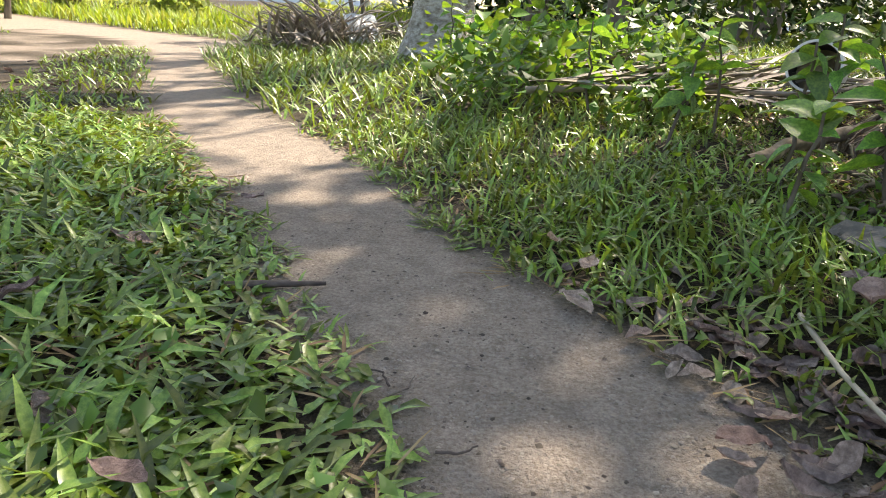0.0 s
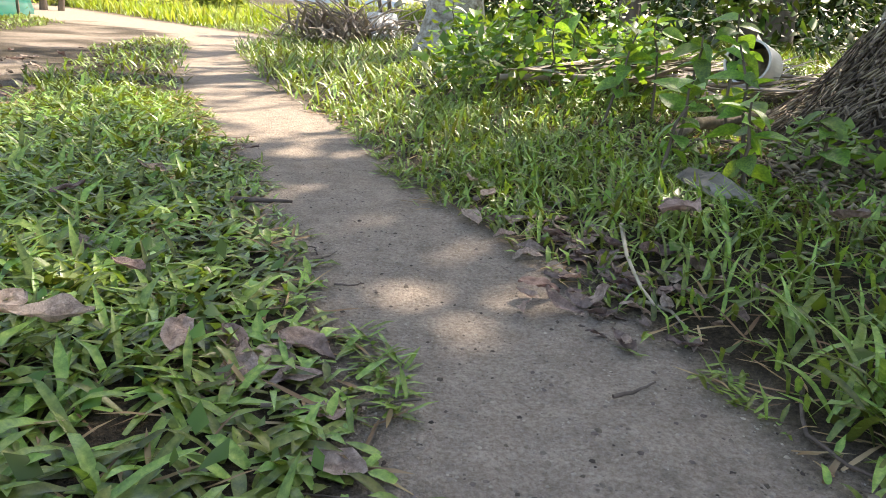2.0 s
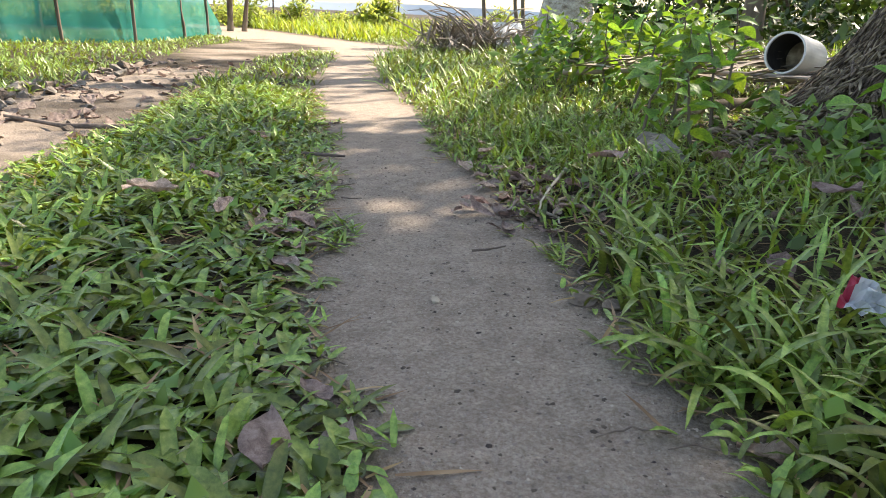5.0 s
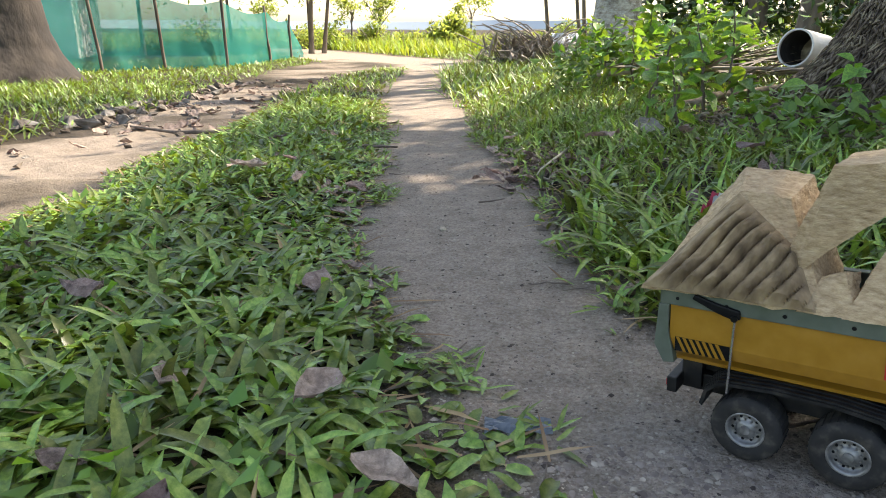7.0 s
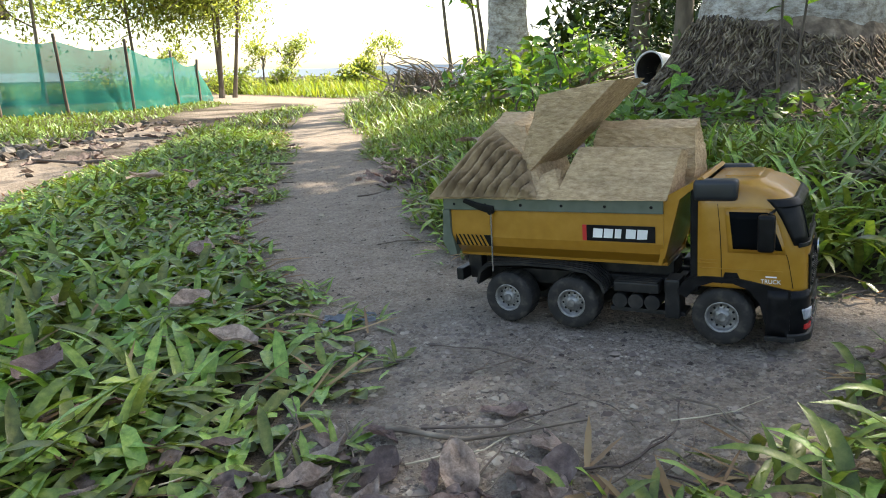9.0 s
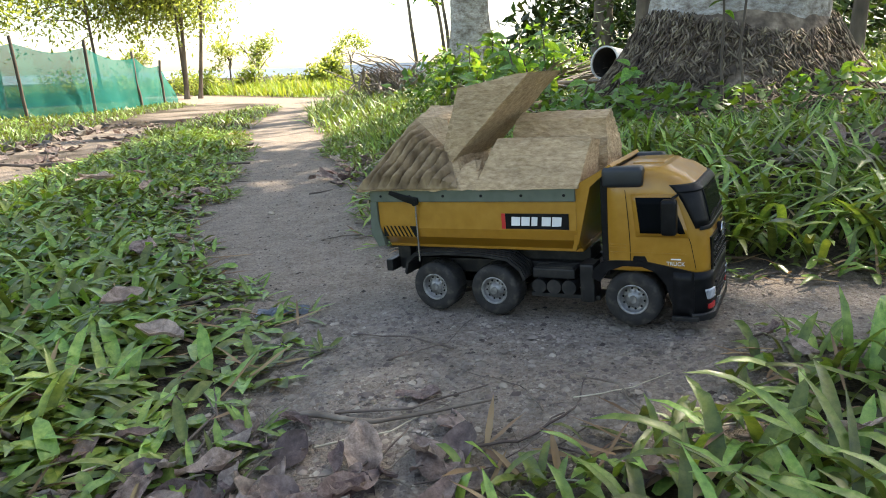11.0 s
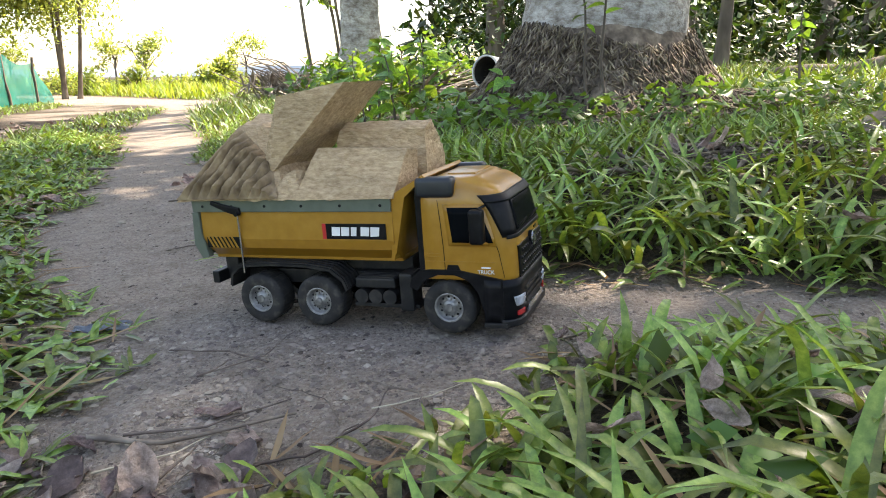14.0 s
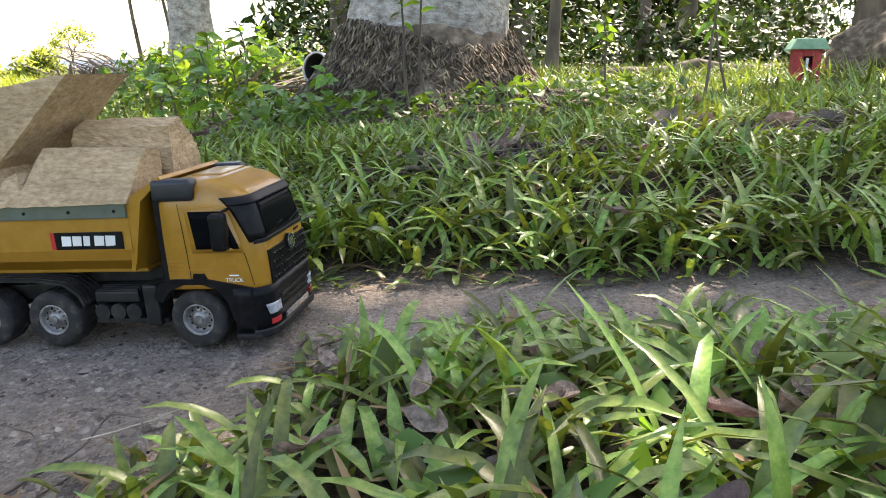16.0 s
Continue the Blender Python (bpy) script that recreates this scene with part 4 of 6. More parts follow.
def cab_skin(u, z, off=0.0):
    """A point of the cab's skin: u runs 0 to 1 along its right side, to 2 round the corner, to 3 across the front, to 5 back along the left."""
    xb = np.interp(z, [0.066, 0.160, 0.1755], [0.2290, 0.2290, 0.2340])
    xf = np.interp(z, [0.014, 0.066, 0.098, 0.114, 0.146, 0.155, 0.164, 0.172, 0.1755], [0.333, 0.335, 0.335, 0.333, 0.326, 0.323, 0.316, 0.304, 0.293])
    h = np.interp(z, [0.066, 0.116, 0.153, 0.164, 0.172, 0.1755], [0.0660, 0.0660, 0.0645, 0.0625, 0.0590, 0.0540])
    r = np.interp(z, [0.066, 0.118, 0.16], [0.019, 0.021, 0.024])
    side, v = (-1, u) if u <= 2.5 else (1, 5 - u)
    if v <= 1:
        return Vector((xb + (xf - r - xb) * v, side * (h + off), z))
    if v <= 2:
        a = (v - 1) * math.pi / 2
        return Vector((xf - r + (r + off) * math.sin(a), side * (h - r + (r + off) * math.cos(a)), z))
    return Vector((xf + off, side * (h - r) * (1 - 2 * (v - 2)), z))


def skin_panel(low, high, z0, z1, off, thick=0.0022):
    """A panel laid on the cab's skin, from u to u at its lower and its upper edge."""
    bm, nz = bmesh.new(), 5
    nu = max(4, int((low[1] - low[0]) * 9))
    sheets = []
    for d in (off, off - thick):
        sheets.append([[bm.verts.new(cab_skin(low[0] * (1 - w) + high[0] * w + ((low[1] - low[0]) * (1 - w) + (high[1] - high[0]) * w) * i / nu, z0 + (z1 - z0) * w, d)) for i in range(nu + 1)] for w in (k / nz for k in range(nz + 1))])
    for k, g in enumerate(sheets):
        for r0, r1 in zip(g, g[1:]):
            for i in range(nu):
                f = (r0[i], r0[i + 1], r1[i + 1], r1[i])
                bm.faces.new(f if k == 0 else f[::-1])
    rims = [g[0] + [r[-1] for r in g[1:]] + g[-1][-2::-1] + [r[0] for r in g[-2:0:-1]] for g in sheets]
    for k in range(len(rims[0])):
        j = (k + 1) % len(rims[0])
        bm.faces.new((rims[0][j], rims[0][k], rims[1][k], rims[1][j]))
    return bm


def build_truck(m):
    T = thing("toy_dump_truck", m, "yellow and black plastic toy dump truck standing on the path", "toy truck")
    # chassis
    ch = None
    for s in (-1, 1):
        ch = bx(-0.07, 0.335, s * 0.026 - 0.005, s * 0.026 + 0.005, 0.044, 0.062, 0.0012, ch)
    for x in (-0.05, 0.04, 0.12, 0.2, 0.3):
        ch = bx(x - 0.004, x + 0.004, -0.03, 0.03, 0.046, 0.058, 0, ch)
    ch = bx(-0.062, 0.195, -0.022, 0.022, 0.062, 0.080, 0.002, ch)
    part("chassis", ch, M_DUSTY, T)
    rb = bx(-0.078, -0.068, -0.056, 0.056, 0.047, 0.063, 0.0015)
    rb = bx(-0.070, -0.050, -0.036, 0.036, 0.048, 0.080, 0.002, rb)
    part("rear_bumper", rb, M_DUSTY, T)
    for s in (-1, 1):
        part("tail_light", bx(-0.0795, -0.078, s * 0.046 - 0.007, s * 0.046 + 0.007, 0.052, 0.059, 0.0005), M_RED, T)
    for x in (0.0, 0.084, 0.254):
        for s in (-1, 1):
            wheel(T, x, s, 0.032 if x < 0.2 else 0.023)
        part("axle", cyl(0.006, (x, -0.05, 0.034), (x, 0.05, 0.034), segs=12), M_DUSTY, T)
    # rear mudguards with ribs
    for s in (-1, 1):
        arc = [(-0.042, 0.050), (-0.038, 0.066), (-0.026, 0.0755), (0.02, 0.079), (0.07, 0.0785), (0.106, 0.074), (0.122, 0.062), (0.127, 0.050)]
        inner = [(x * 0.97 + 0.0013, z - 0.003) for x, z in arc][::-1]
        g, ribs = prism(arc + inner, s * 0.030, s * 0.068, 0), []
        for k in range(5):
            y = s * (0.034 + 0.0075 * k)
            rib = [(x, z + 0.0016) for x, z in arc] + [(x, z - 0.001) for x, z in arc[::-1]]
            ribs.append(prism(rib, y - 0.0012, y + 0.0012))
        guard_ = part("mudguard", g, M_DUSTY, T)
        for rib in ribs:
            part("rib", rib, M_DUSTY, guard_)
        tank = None
        for k in range(3):
            tank = cyl(0.0088, (0.142 + 0.0185 * k, s * 0.034, 0.040), (0.142 + 0.0185 * k, s * 0.0625, 0.040), segs=20, bm=tank)
        part("air_tank", tank, M_DUSTY, T)
        cover = bx(0.134, 0.186, s * 0.034 if s > 0 else -0.060, 0.060 if s > 0 else -0.034, 0.050, 0.062, 0.002)
        for k in range(4):
            cover = bx(0.136, 0.184, s * (0.038 + 0.006 * k) - 0.0012, s * (0.038 + 0.006 * k) + 0.0012, 0.062, 0.0638, 0, cover)
        part("tank_cover", cover, M_DUSTY, T)
        part("battery_box", bx(0.193, 0.210, min(s * 0.034, s * 0.064), max(s * 0.034, s * 0.064), 0.024, 0.070, 0.003), M_DUSTY, T)
        part("skirt", bx(0.13, 0.215, min(s * 0.03, s * 0.058), max(s * 0.03, s * 0.058), 0.026, 0.031, 0.001), M_DUSTY, T)
    # tipping body
    bed = new("dump_body")
    bed.parent = T
    for s in (-1, 1):
        sec = [(s * 0.0600, 0.165), (s * 0.0655, 0.165), (s * 0.0675, 0.116), (s * 0.064, 0.104), (s * 0.044, 0.088), (s * 0.040, 0.092), (s * 0.060, 0.108), (s * 0.0625, 0.117)]
        part("side_wall", prism(sec, -0.083, 0.187, 0, axis="x"), M_YEL, bed)
        rail = bx(-0.094, 0.187, min(s * 0.0585, s * 0.069), max(s * 0.0585, s * 0.069), 0.150, 0.1665, 0.0012)
        part("top_rail", rail, M_RAIL, bed, "grey-green top rail")
        post = prism([(-0.095, 0.150), (-0.084, 0.150), (-0.084, 0.125), (-0.076, 0.092), (-0.088, 0.090), (-0.099, 0.108)], s * 0.060, s * 0.0695, 0.001)
        part("rear_post", post, M_RAIL, bed, "grey-green rear post")
        for k in range(6):
            x = -0.075 + 0.05 * k
            part("bolt", cyl(0.0018, (x, s * 0.0685, 0.1575), (x, s * 0.0698, 0.1575), segs=10), M_BLK, bed)
        # label with an unreadable mark drawn as plain bars
        plate = bx(0.1034, 0.1787, min(s * 0.0675, s * 0.0682), max(s * 0.0675, s * 0.0682), 0.1175, 0.1360)
        part("label_plate", plate, M_BLK, bed, "black maker's label")
        part("label_edge", bx(0.0985, 0.1032, min(s * 0.0675, s * 0.0682), max(s * 0.0675, s * 0.0682), 0.1175, 0.1360), M_RED, bed)
        for k in range(5):
            x, wide = 0.1105 + 0.0122 * k, (0.0104, 0.0098, 0.0068, 0.0104, 0.0106)[k]
            bar = prism([(x, 0.1215 - 0.0006 * (k == 4)), (x + wide, 0.1215), (x + wide + 0.0012, 0.1318), (x + 0.0010, 0.1322)], s * 0.0681, s * 0.0687)
            part("label_bar", bar, M_WHITE, bed)
        hz_plate = bx(-0.0765, -0.020, min(s * 0.0675, s * 0.0682), max(s * 0.0675, s * 0.0682), 0.1045, 0.1185)
        hazard = part("hazard_plate", hz_plate, M_BLK, bed)
        for k in range(7):
            x = -0.0755 + 0.0068 * k
            part("stripe", prism([(x, 0.1185), (x + 0.0034, 0.1185), (x + 0.0118, 0.1045), (x + 0.0084, 0.1045)], s * 0.0681, s * 0.0686), M_YEL, hazard)
        rod = cyl(0.0012, (-0.014, s * 0.0705, 0.143), (-0.018, s * 0.067, 0.066), segs=8)
        part("lift_rod", rod, M_CHROME, T)
        br = prism([(-0.052, 0.1545), (-0.050, 0.1590), (-0.030, 0.1535), (-0.010, 0.1500), (-0.009, 0.1420), (-0.018, 0.1415), (-0.030, 0.1450)], s * 0.069, s * 0.0730, 0.0012)
        br = cyl(0.003, (-0.014, s * 0.068, 0.1425), (-0.014, s * 0.0745, 0.1425), segs=10, bm=br)
        part("rod_bracket", br, M_BLK, T)
    part("floor_plate", bx(-0.083, 0.187, -0.046, 0.046, 0.086, 0.091, 0.001), M_YEL, bed)
    head = prism([(0.180, 0.092), (0.185, 0.092), (0.204, 0.172), (0.199, 0.172)], -0.0655, 0.0655, 0.001)
    part("headboard", head, M_YEL, bed)
    for s in (-1, 1):
        part("gusset", prism([(0.183, 0.166), (0.183, 0.100), (0.188, 0.100), (0.203, 0.166), (0.226, 0.186), (0.224, 0.189)], s * 0.0625, s * 0.0660, 0), M_YEL, bed)
    guard = prism([(0.194, 0.170), (0.200, 0.166), (0.228, 0.187), (0.225, 0.191)], -0.064, 0.064, 0.001)
    part("cab_guard", guard, M_YEL, bed)
    gate = prism([(-0.096, 0.160), (-0.090, 0.160), (-0.080, 0.094), (-0.086, 0.092)], -0.060, 0.060, 0.001)
    for k in range(4):
        gate = prism([(-0.0985, 0.155), (-0.095, 0.155), (-0.087, 0.098), (-0.0905, 0.098)], -0.045 + 0.03 * k - 0.002, -0.045 + 0.03 * k + 0.002, 0, bm=gate)
    part("tailgate", gate, M_RAIL, bed)
    # cab: one rounded body, its panels laid on it
    cab = new("cab")
    cab.parent = T
    shell, rings = bmesh.new(), []
    around = [k / 6 for k in range(6)] + [1 + k / 8 for k in range(8)] + [2 + k / 8 for k in range(8)] + [3 + k / 8 for k in range(8)] + [4 + k / 6 for k in range(7)]
    for z in (0.066, 0.070, 0.085, 0.100, 0.112, 0.118, 0.135, 0.150, 0.156, 0.162, 0.167, 0.172, 0.1755):
        rings.append([shell.verts.new(cab_skin(u, z)) for u in around])
    for z, k in ((0.1778, 0.93), (0.1790, 0.8), (0.1798, 0.5), (0.1800, 0.15)):
        rings.append([shell.verts.new((0.272 + (p.co.x - 0.272) * k, p.co.y * k, z)) for p in rings[12]])
    for r0, r1 in zip(rings, rings[1:]):
        for k in range(len(around)):
            j = (k + 1) % len(around)
            shell.faces.new((r0[k], r0[j], r1[j], r1[k]))
    shell.faces.new(rings[-1]), shell.faces.new(rings[0][::-1])
    part("shell", shell, M_YEL, cab, smooth=True)
    hatch = bx(0.250, 0.284, -0.030, 0.030, 0.1775, 0.1812, 0.0014)
    part("roof_hatch", hatch, M_YEL, cab, smooth=True)
    part("back_wall", bx(0.2205, 0.2290, -0.063, 0.063, 0.058, 0.176, 0.002), M_BLK, cab)
    part("windscreen_frame", skin_panel((1.28, 3.72), (1.02, 3.98), 0.1145, 0.1600, 0.0010), M_BLK, cab, smooth=True)
    part("windscreen", skin_panel((1.93, 3.07), (1.90, 3.10), 0.1195, 0.1530, 0.0016), M_GLASS, cab, "dark windscreen", smooth=True)
    part("sun_visor", skin_panel((1.06, 3.94), (1.02, 3.98), 0.1530, 0.1610, 0.0030, 0.004), M_BLK, cab, smooth=True)
    part("cowl", skin_panel((1.40, 3.60), (1.43, 3.57), 0.1125, 0.1165, 0.0020), M_BLK, cab, smooth=True)
    for y in (-0.036, 0.016):
        part("wiper", prism([(y, 0.1205), (y + 0.002, 0.1198), (y + 0.036, 0.1235), (y + 0.036, 0.1250)], 0.3315, 0.3335, axis="x"), M_BLK, cab)
    gr = skin_panel((1.86, 3.14), (1.80, 3.20), 0.0665, 0.1030, 0.0018)
    for r in range(4):
        for k in range(13 - r % 2):
            y, z = -0.0456 + 0.0076 * k + (0.0038 if r % 2 else 0), 0.0715 + 0.0082 * r
            cell = bx(0.3355, 0.3385, y - 0.0028, y + 0.0028, z - 0.0028, z + 0.0028, 0)
            for v in cell.verts:
                if v.co.x > 0.3370:
                    v.co.y, v.co.z = y + (v.co.y - y) * 0.35, z + (v.co.z - z) * 0.35
            merged(gr, cell)
    part("grille", gr, M_BLK, cab)
    badge = part("badge", cyl(0.0085, (0.3355, 0, 0.1000), (0.3395, 0, 0.1004), segs=28), M_BLK, cab)
    ring = lathe([(0.0074, 0), (0.0086, 0), (0.0086, 0.0012), (0.0074, 0.0012), (0.0074, 0)], 28)
    bmesh.ops.transform(ring, matrix=Matrix.Translation((0.3392, 0, 0.1004)) @ pose(0, 0, 0, 0, 0, -90), verts=ring.verts)
    part("badge_ring", ring, M_CHROME, badge)
    for y0, y1 in ((-0.0042, -0.0008), (0.0008, 0.0042)):
        part("badge_bar", bx(0.3393, 0.3402, y0, y1, 0.0962, 0.1046), M_CHROME, badge)
    part("print_bar", bx(0.3338, 0.3346, 0.024, 0.038, 0.1062, 0.1088), M_BLK, cab)
    part("bumper", skin_panel((0.80, 4.20), (0.80, 4.20), 0.0180, 0.0670, 0.0026, 0.012), M_BLK, cab, smooth=True)
    part("bumper_lip", skin_panel((1.10, 3.90), (1.10, 3.90), 0.0140, 0.0215, 0.0062, 0.008), M_DUSTY, cab, smooth=True)
    part("bumper_bar", skin_panel((2.14, 2.86), (2.14, 2.86), 0.0235, 0.0300, 0.0060), M_CHROME, cab, "grey strip on the bumper")
    for z in (0.0355, 0.0425, 0.0495):
        part("bumper_rib", skin_panel((2.08, 2.92), (2.08, 2.92), z, z + 0.003, 0.0048), M_DUSTY, cab)
    for s in (-1, 1):
        flip = (lambda a, b: (a, b)) if s < 0 else (lambda a, b: (5 - b, 5 - a))
        part("window_trim", skin_panel(flip(0.36, 1.02), flip(0.36, 0.99), 0.1050, 0.1515, 0.0011), M_YEL, cab, smooth=True)
        part("side_window", skin_panel(flip(0.42, 0.98), flip(0.42, 0.92), 0.1090, 0.1480, 0.0016), M_GLASS, cab, "dark side window", smooth=True)
        part("door_seam", skin_panel(flip(0.275, 0.284), flip(0.275, 0.284), 0.0700, 0.1560, 0.0003, 0.001), M_BLK, cab)
        part("door_seam", skin_panel(flip(1.18, 1.20), flip(1.02, 1.04), 0.0700, 0.1050, 0.0003, 0.001), M_BLK, cab)
        part("door_crease", skin_panel(flip(0.02, 0.96), flip(0.02, 0.96), 0.0860, 0.0872, 0.0006, 0.001), M_YEL, cab)
        for z in (0.0915, 0.0950):
            part("door_crease", skin_panel(flip(0.02, 0.22), flip(0.02, 0.22), z, z + 0.0012, 0.0006, 0.001), M_YEL, cab)
        part("door_handle", skin_panel(flip(0.30, 0.49), flip(0.32, 0.46), 0.0770, 0.0830, 0.0008, 0.001), M_BLK, cab)
        mir = bx(0.2890, 0.3050, s * 0.0775 - 0.0065, s * 0.0775 + 0.0065, 0.1100, 0.1480, 0.004, segs=3)
        mirror = part("mirror", mir, M_BLK, cab, smooth=True)
        part("mirror_glass", bx(0.2883, 0.2892, s * 0.0775 - 0.0045, s * 0.0775 + 0.0045, 0.1145, 0.1440), M_GLASS, mirror)
        part("mirror_arm", cyl(0.0019, (0.305, s * 0.0650, 0.1070), (0.299, s * 0.0775, 0.1115), segs=8), M_YEL, cab)
        part("mirror_arm", cyl(0.0015, (0.303, s * 0.0640, 0.1500), (0.299, s * 0.0765, 0.1480), segs=8), M_BLK, cab)
        text_part("TRUCK", 0.0078, Matrix.Translation((0.3010, s * 0.0664, 0.0755)) @ pose(0, 0, 0, 90, 0, 0 if s < 0 else 180) @ Matrix.Diagonal((0.75, 0.8, 1, 1)), M_WHITE, cab)
        part("print_bar", bx(0.2960, 0.3065, min(s * 0.0662, s * 0.0667), max(s * 0.0662, s * 0.0667), 0.0800, 0.0814), M_WHITE, cab)
        part("headlight", skin_panel(flip(1.58, 2.07), flip(1.48, 2.04), 0.0365, 0.0475, 0.0044, 0.004), M_LAMP, cab, "clear headlight", smooth=True)
        part("reflector", skin_panel(flip(1.62, 2.02), flip(1.62, 2.02), 0.0255, 0.0305, 0.0044, 0.004), M_RED, cab, "small red lamp")
        wing = [(0.209, 0.056), (0.212, 0.067), (0.221, 0.0755), (0.236, 0.0775), (0.268, 0.0775), (0.290, 0.0735), (0.308, 0.0700), (0.3200, 0.0675), (0.3200, 0.0250), (0.318, 0.018), (0.302, 0.020), (0.2955, 0.034), (0.2910, 0.052), (0.281, 0.0655), (0.265, 0.0715), (0.245, 0.0715), (0.228, 0.065), (0.218, 0.052)]
        part("wheel_arch", prism(wing, s * 0.040, s * 0.0685, 0), M_BLK, cab)
        part("step", bx(0.297, 0.325, min(s * 0.05, s * 0.072), max(s * 0.05, s * 0.072), 0.013, 0.018, 0.001), M_DUSTY, cab)
        part("air_intake", bx(0.2240, 0.2680, min(s * 0.050, s * 0.0692), max(s * 0.050, s * 0.0692), 0.1590, 0.1815, 0.0055, segs=3), M_INTAKE, cab, "blue-grey air intake", smooth=True)
    for ob in bed.children_recursive:
        for v in ob.data.vertices:
            v.co.x *= 0.88 if v.co.x < 0 else 1.035
            v.co.z -= 0.006
    return T


def on_ground(x, y, heading):
    """A pose on the land, tilted with it, at (x, y), facing heading degrees."""
    c, s = math.cos(radians(heading)), math.sin(radians(heading))
    f = Vector((c, s, (hz(x + 0.25 * c, y + 0.25 * s) - hz(x - 0.02 * c, y - 0.02 * s)) / 0.27)).normalized()
    side = Vector((-s, c, (hz(x - 0.06 * s, y + 0.06 * c) - hz(x + 0.06 * s, y - 0.06 * c)) / 0.12)).normalized()
    up = f.cross(side).normalized()
    side = up.cross(f)
    z = (hz(x, y) + hz(x + 0.25 * c, y + 0.25 * s) - f.z * 0.25) / 2
    return Matrix(((f.x, side.x, up.x, x), (f.y, side.y, up.y, y), (f.z, side.z, up.z, z), (0, 0, 0, 1)))


TRUCK_AT = on_ground(1.094, -0.481, -14.0)
build_truck(TRUCK_AT)

# ---- firewood heaped on the truck ----
M_SPLIT = surf("split_wood", [(0.20, 0.122, 0.06), (0.45, 0.315, 0.178), (0.63, 0.48, 0.305)], 240, 0.9, 1.0, 480, stretch=(0.45, 0.75, 1.3), big=0.15, detail=12.0, half=0.26, relief=(140.0, 0.0030), grain=0.7)
M_LOGBARK = surf("ridged_bark", [(0.13, 0.085, 0.045), (0.28, 0.195, 0.11), (0.42, 0.31, 0.18)], 60, 0.92, 1.0, 130, stretch=(1, 1, 0.6), big=0.3, detail=10.0)


def chunk(name, pts, mat, amount, seed, cuts=5, parent=None):
    """A rough block: the hull of pts, cut finely and roughened."""
    bm = bmesh.new()
    for p in pts:
        bm.verts.new(p)
    bmesh.ops.convex_hull(bm, input=bm.verts[:])
    bmesh.ops.dissolve_limit(bm, angle_limit=0.09, verts=bm.verts[:], edges=bm.edges[:])
    bmesh.ops.triangulate(bm, faces=bm.faces[:])
    bmesh.ops.subdivide_edges(bm, edges=bm.edges[:], cuts=cuts, use_grid_fill=True)
    size = max((v.co - bm.verts[:][0].co).length for v in bm.verts)
    bm.normal_update()
    for v in bm.verts:
        q = v.co / size
        v.co += v.normal * amount * size * (noise.noise(q * 5 + Vector((seed, 0, 0))) + 0.6 * noise.noise(q * 13 + Vector((0, seed, 0))) + 0.55 * noise.noise(q * 30 + Vector((0, 0, seed))) + 0.25 * noise.noise(q * 70 + Vector((seed, seed, 0))))
    return part(name, bm, mat, parent)


def firewood(pts, seed, label, amount=0.018, bark=None):
    amount *= 1.5
    b = thing("firewood_block", TRUCK_AT.copy(), label, "firewood", "split logs on the truck")
    chunk("split_block", pts, M_SPLIT, amount, seed, 14, parent=b)
    if bark:
        # a bark face: ridges run down a four-cornered patch
        p00, p10, p11, p01 = [Vector(c) for c in bark[:4]]
        out = Vector(bark[4])
        bm, nu, nv = bmesh.new(), 120, 26
        grid = []
        for j in range(nv):
            row = []
            for i in range(nu):
                u, w = i / (nu - 1), j / (nv - 1)
                p = (p00 * (1 - u) + p10 * u) * (1 - w) + (p01 * (1 - u) + p11 * u) * w
                k = noise.noise(Vector((u * 3, w * 2, seed)))
                ridge = abs(math.sin(((p.x - 0.8 * (p.z - 0.17)) / 0.0150 + 0.3 * k) * math.pi)) ** 0.6
                edge = min(1, 9 * min(u, 1 - u), 6 * min(w, 1 - w))
                row.append(bm.verts.new(p + out * (0.004 + (0.015 * ridge * (0.85 + 0.3 * noise.noise(Vector((u * 6, w * 4, 3)))) + 0.0016 * noise.noise(Vector((u * 40, w * 18, 5)))) * edge)))
            grid.append(row)
        for r0, r1 in zip(grid, grid[1:]):
            for i in range(nu - 1):
                bm.faces.new((r0[i], r0[i + 1], r1[i + 1], r1[i]))
        part("bark", bm, M_LOGBARK, b, "ridged brown bark face")
    return b


firewood([(-0.098, -0.074, 0.159), (0.058, -0.072, 0.159), (-0.088, 0.066, 0.159), (0.05, 0.066, 0.159), (-0.030, -0.016, 0.246), (0.012, -0.014, 0.242), (-0.042, 0.046, 0.258), (0.018, 0.052, 0.252), (0.030, -0.036, 0.203)], 1.0,
         "wedge of split firewood with ridged bark at the tail", 0.009, ((-0.098, -0.0745, 0.160), (0.050, -0.0725, 0.160), (0.026, -0.037, 0.201), (-0.030, -0.018, 0.243), (0.0, -0.86, 0.5)))
firewood([(0.048, -0.048, 0.279), (0.139, -0.046, 0.290), (0.030, -0.052, 0.188), (0.020, -0.046, 0.206), (0.050, 0.050, 0.276), (0.143, 0.056, 0.288), (0.044, 0.056, 0.196), (0.026, 0.050, 0.21), (0.146, 0.020, 0.289)], 2.0,
         "large pale slab of split wood leaning on top", 0.008)
firewood([(0.068, -0.073, 0.159), (0.197, -0.071, 0.159), (0.072, -0.004, 0.160), (0.203, -0.004, 0.160), (0.092, -0.040, 0.216), (0.206, -0.036, 0.211), (0.098, -0.012, 0.213), (0.208, -0.012, 0.207)], 3.0, "pale split firewood block behind the cab", 0.008)
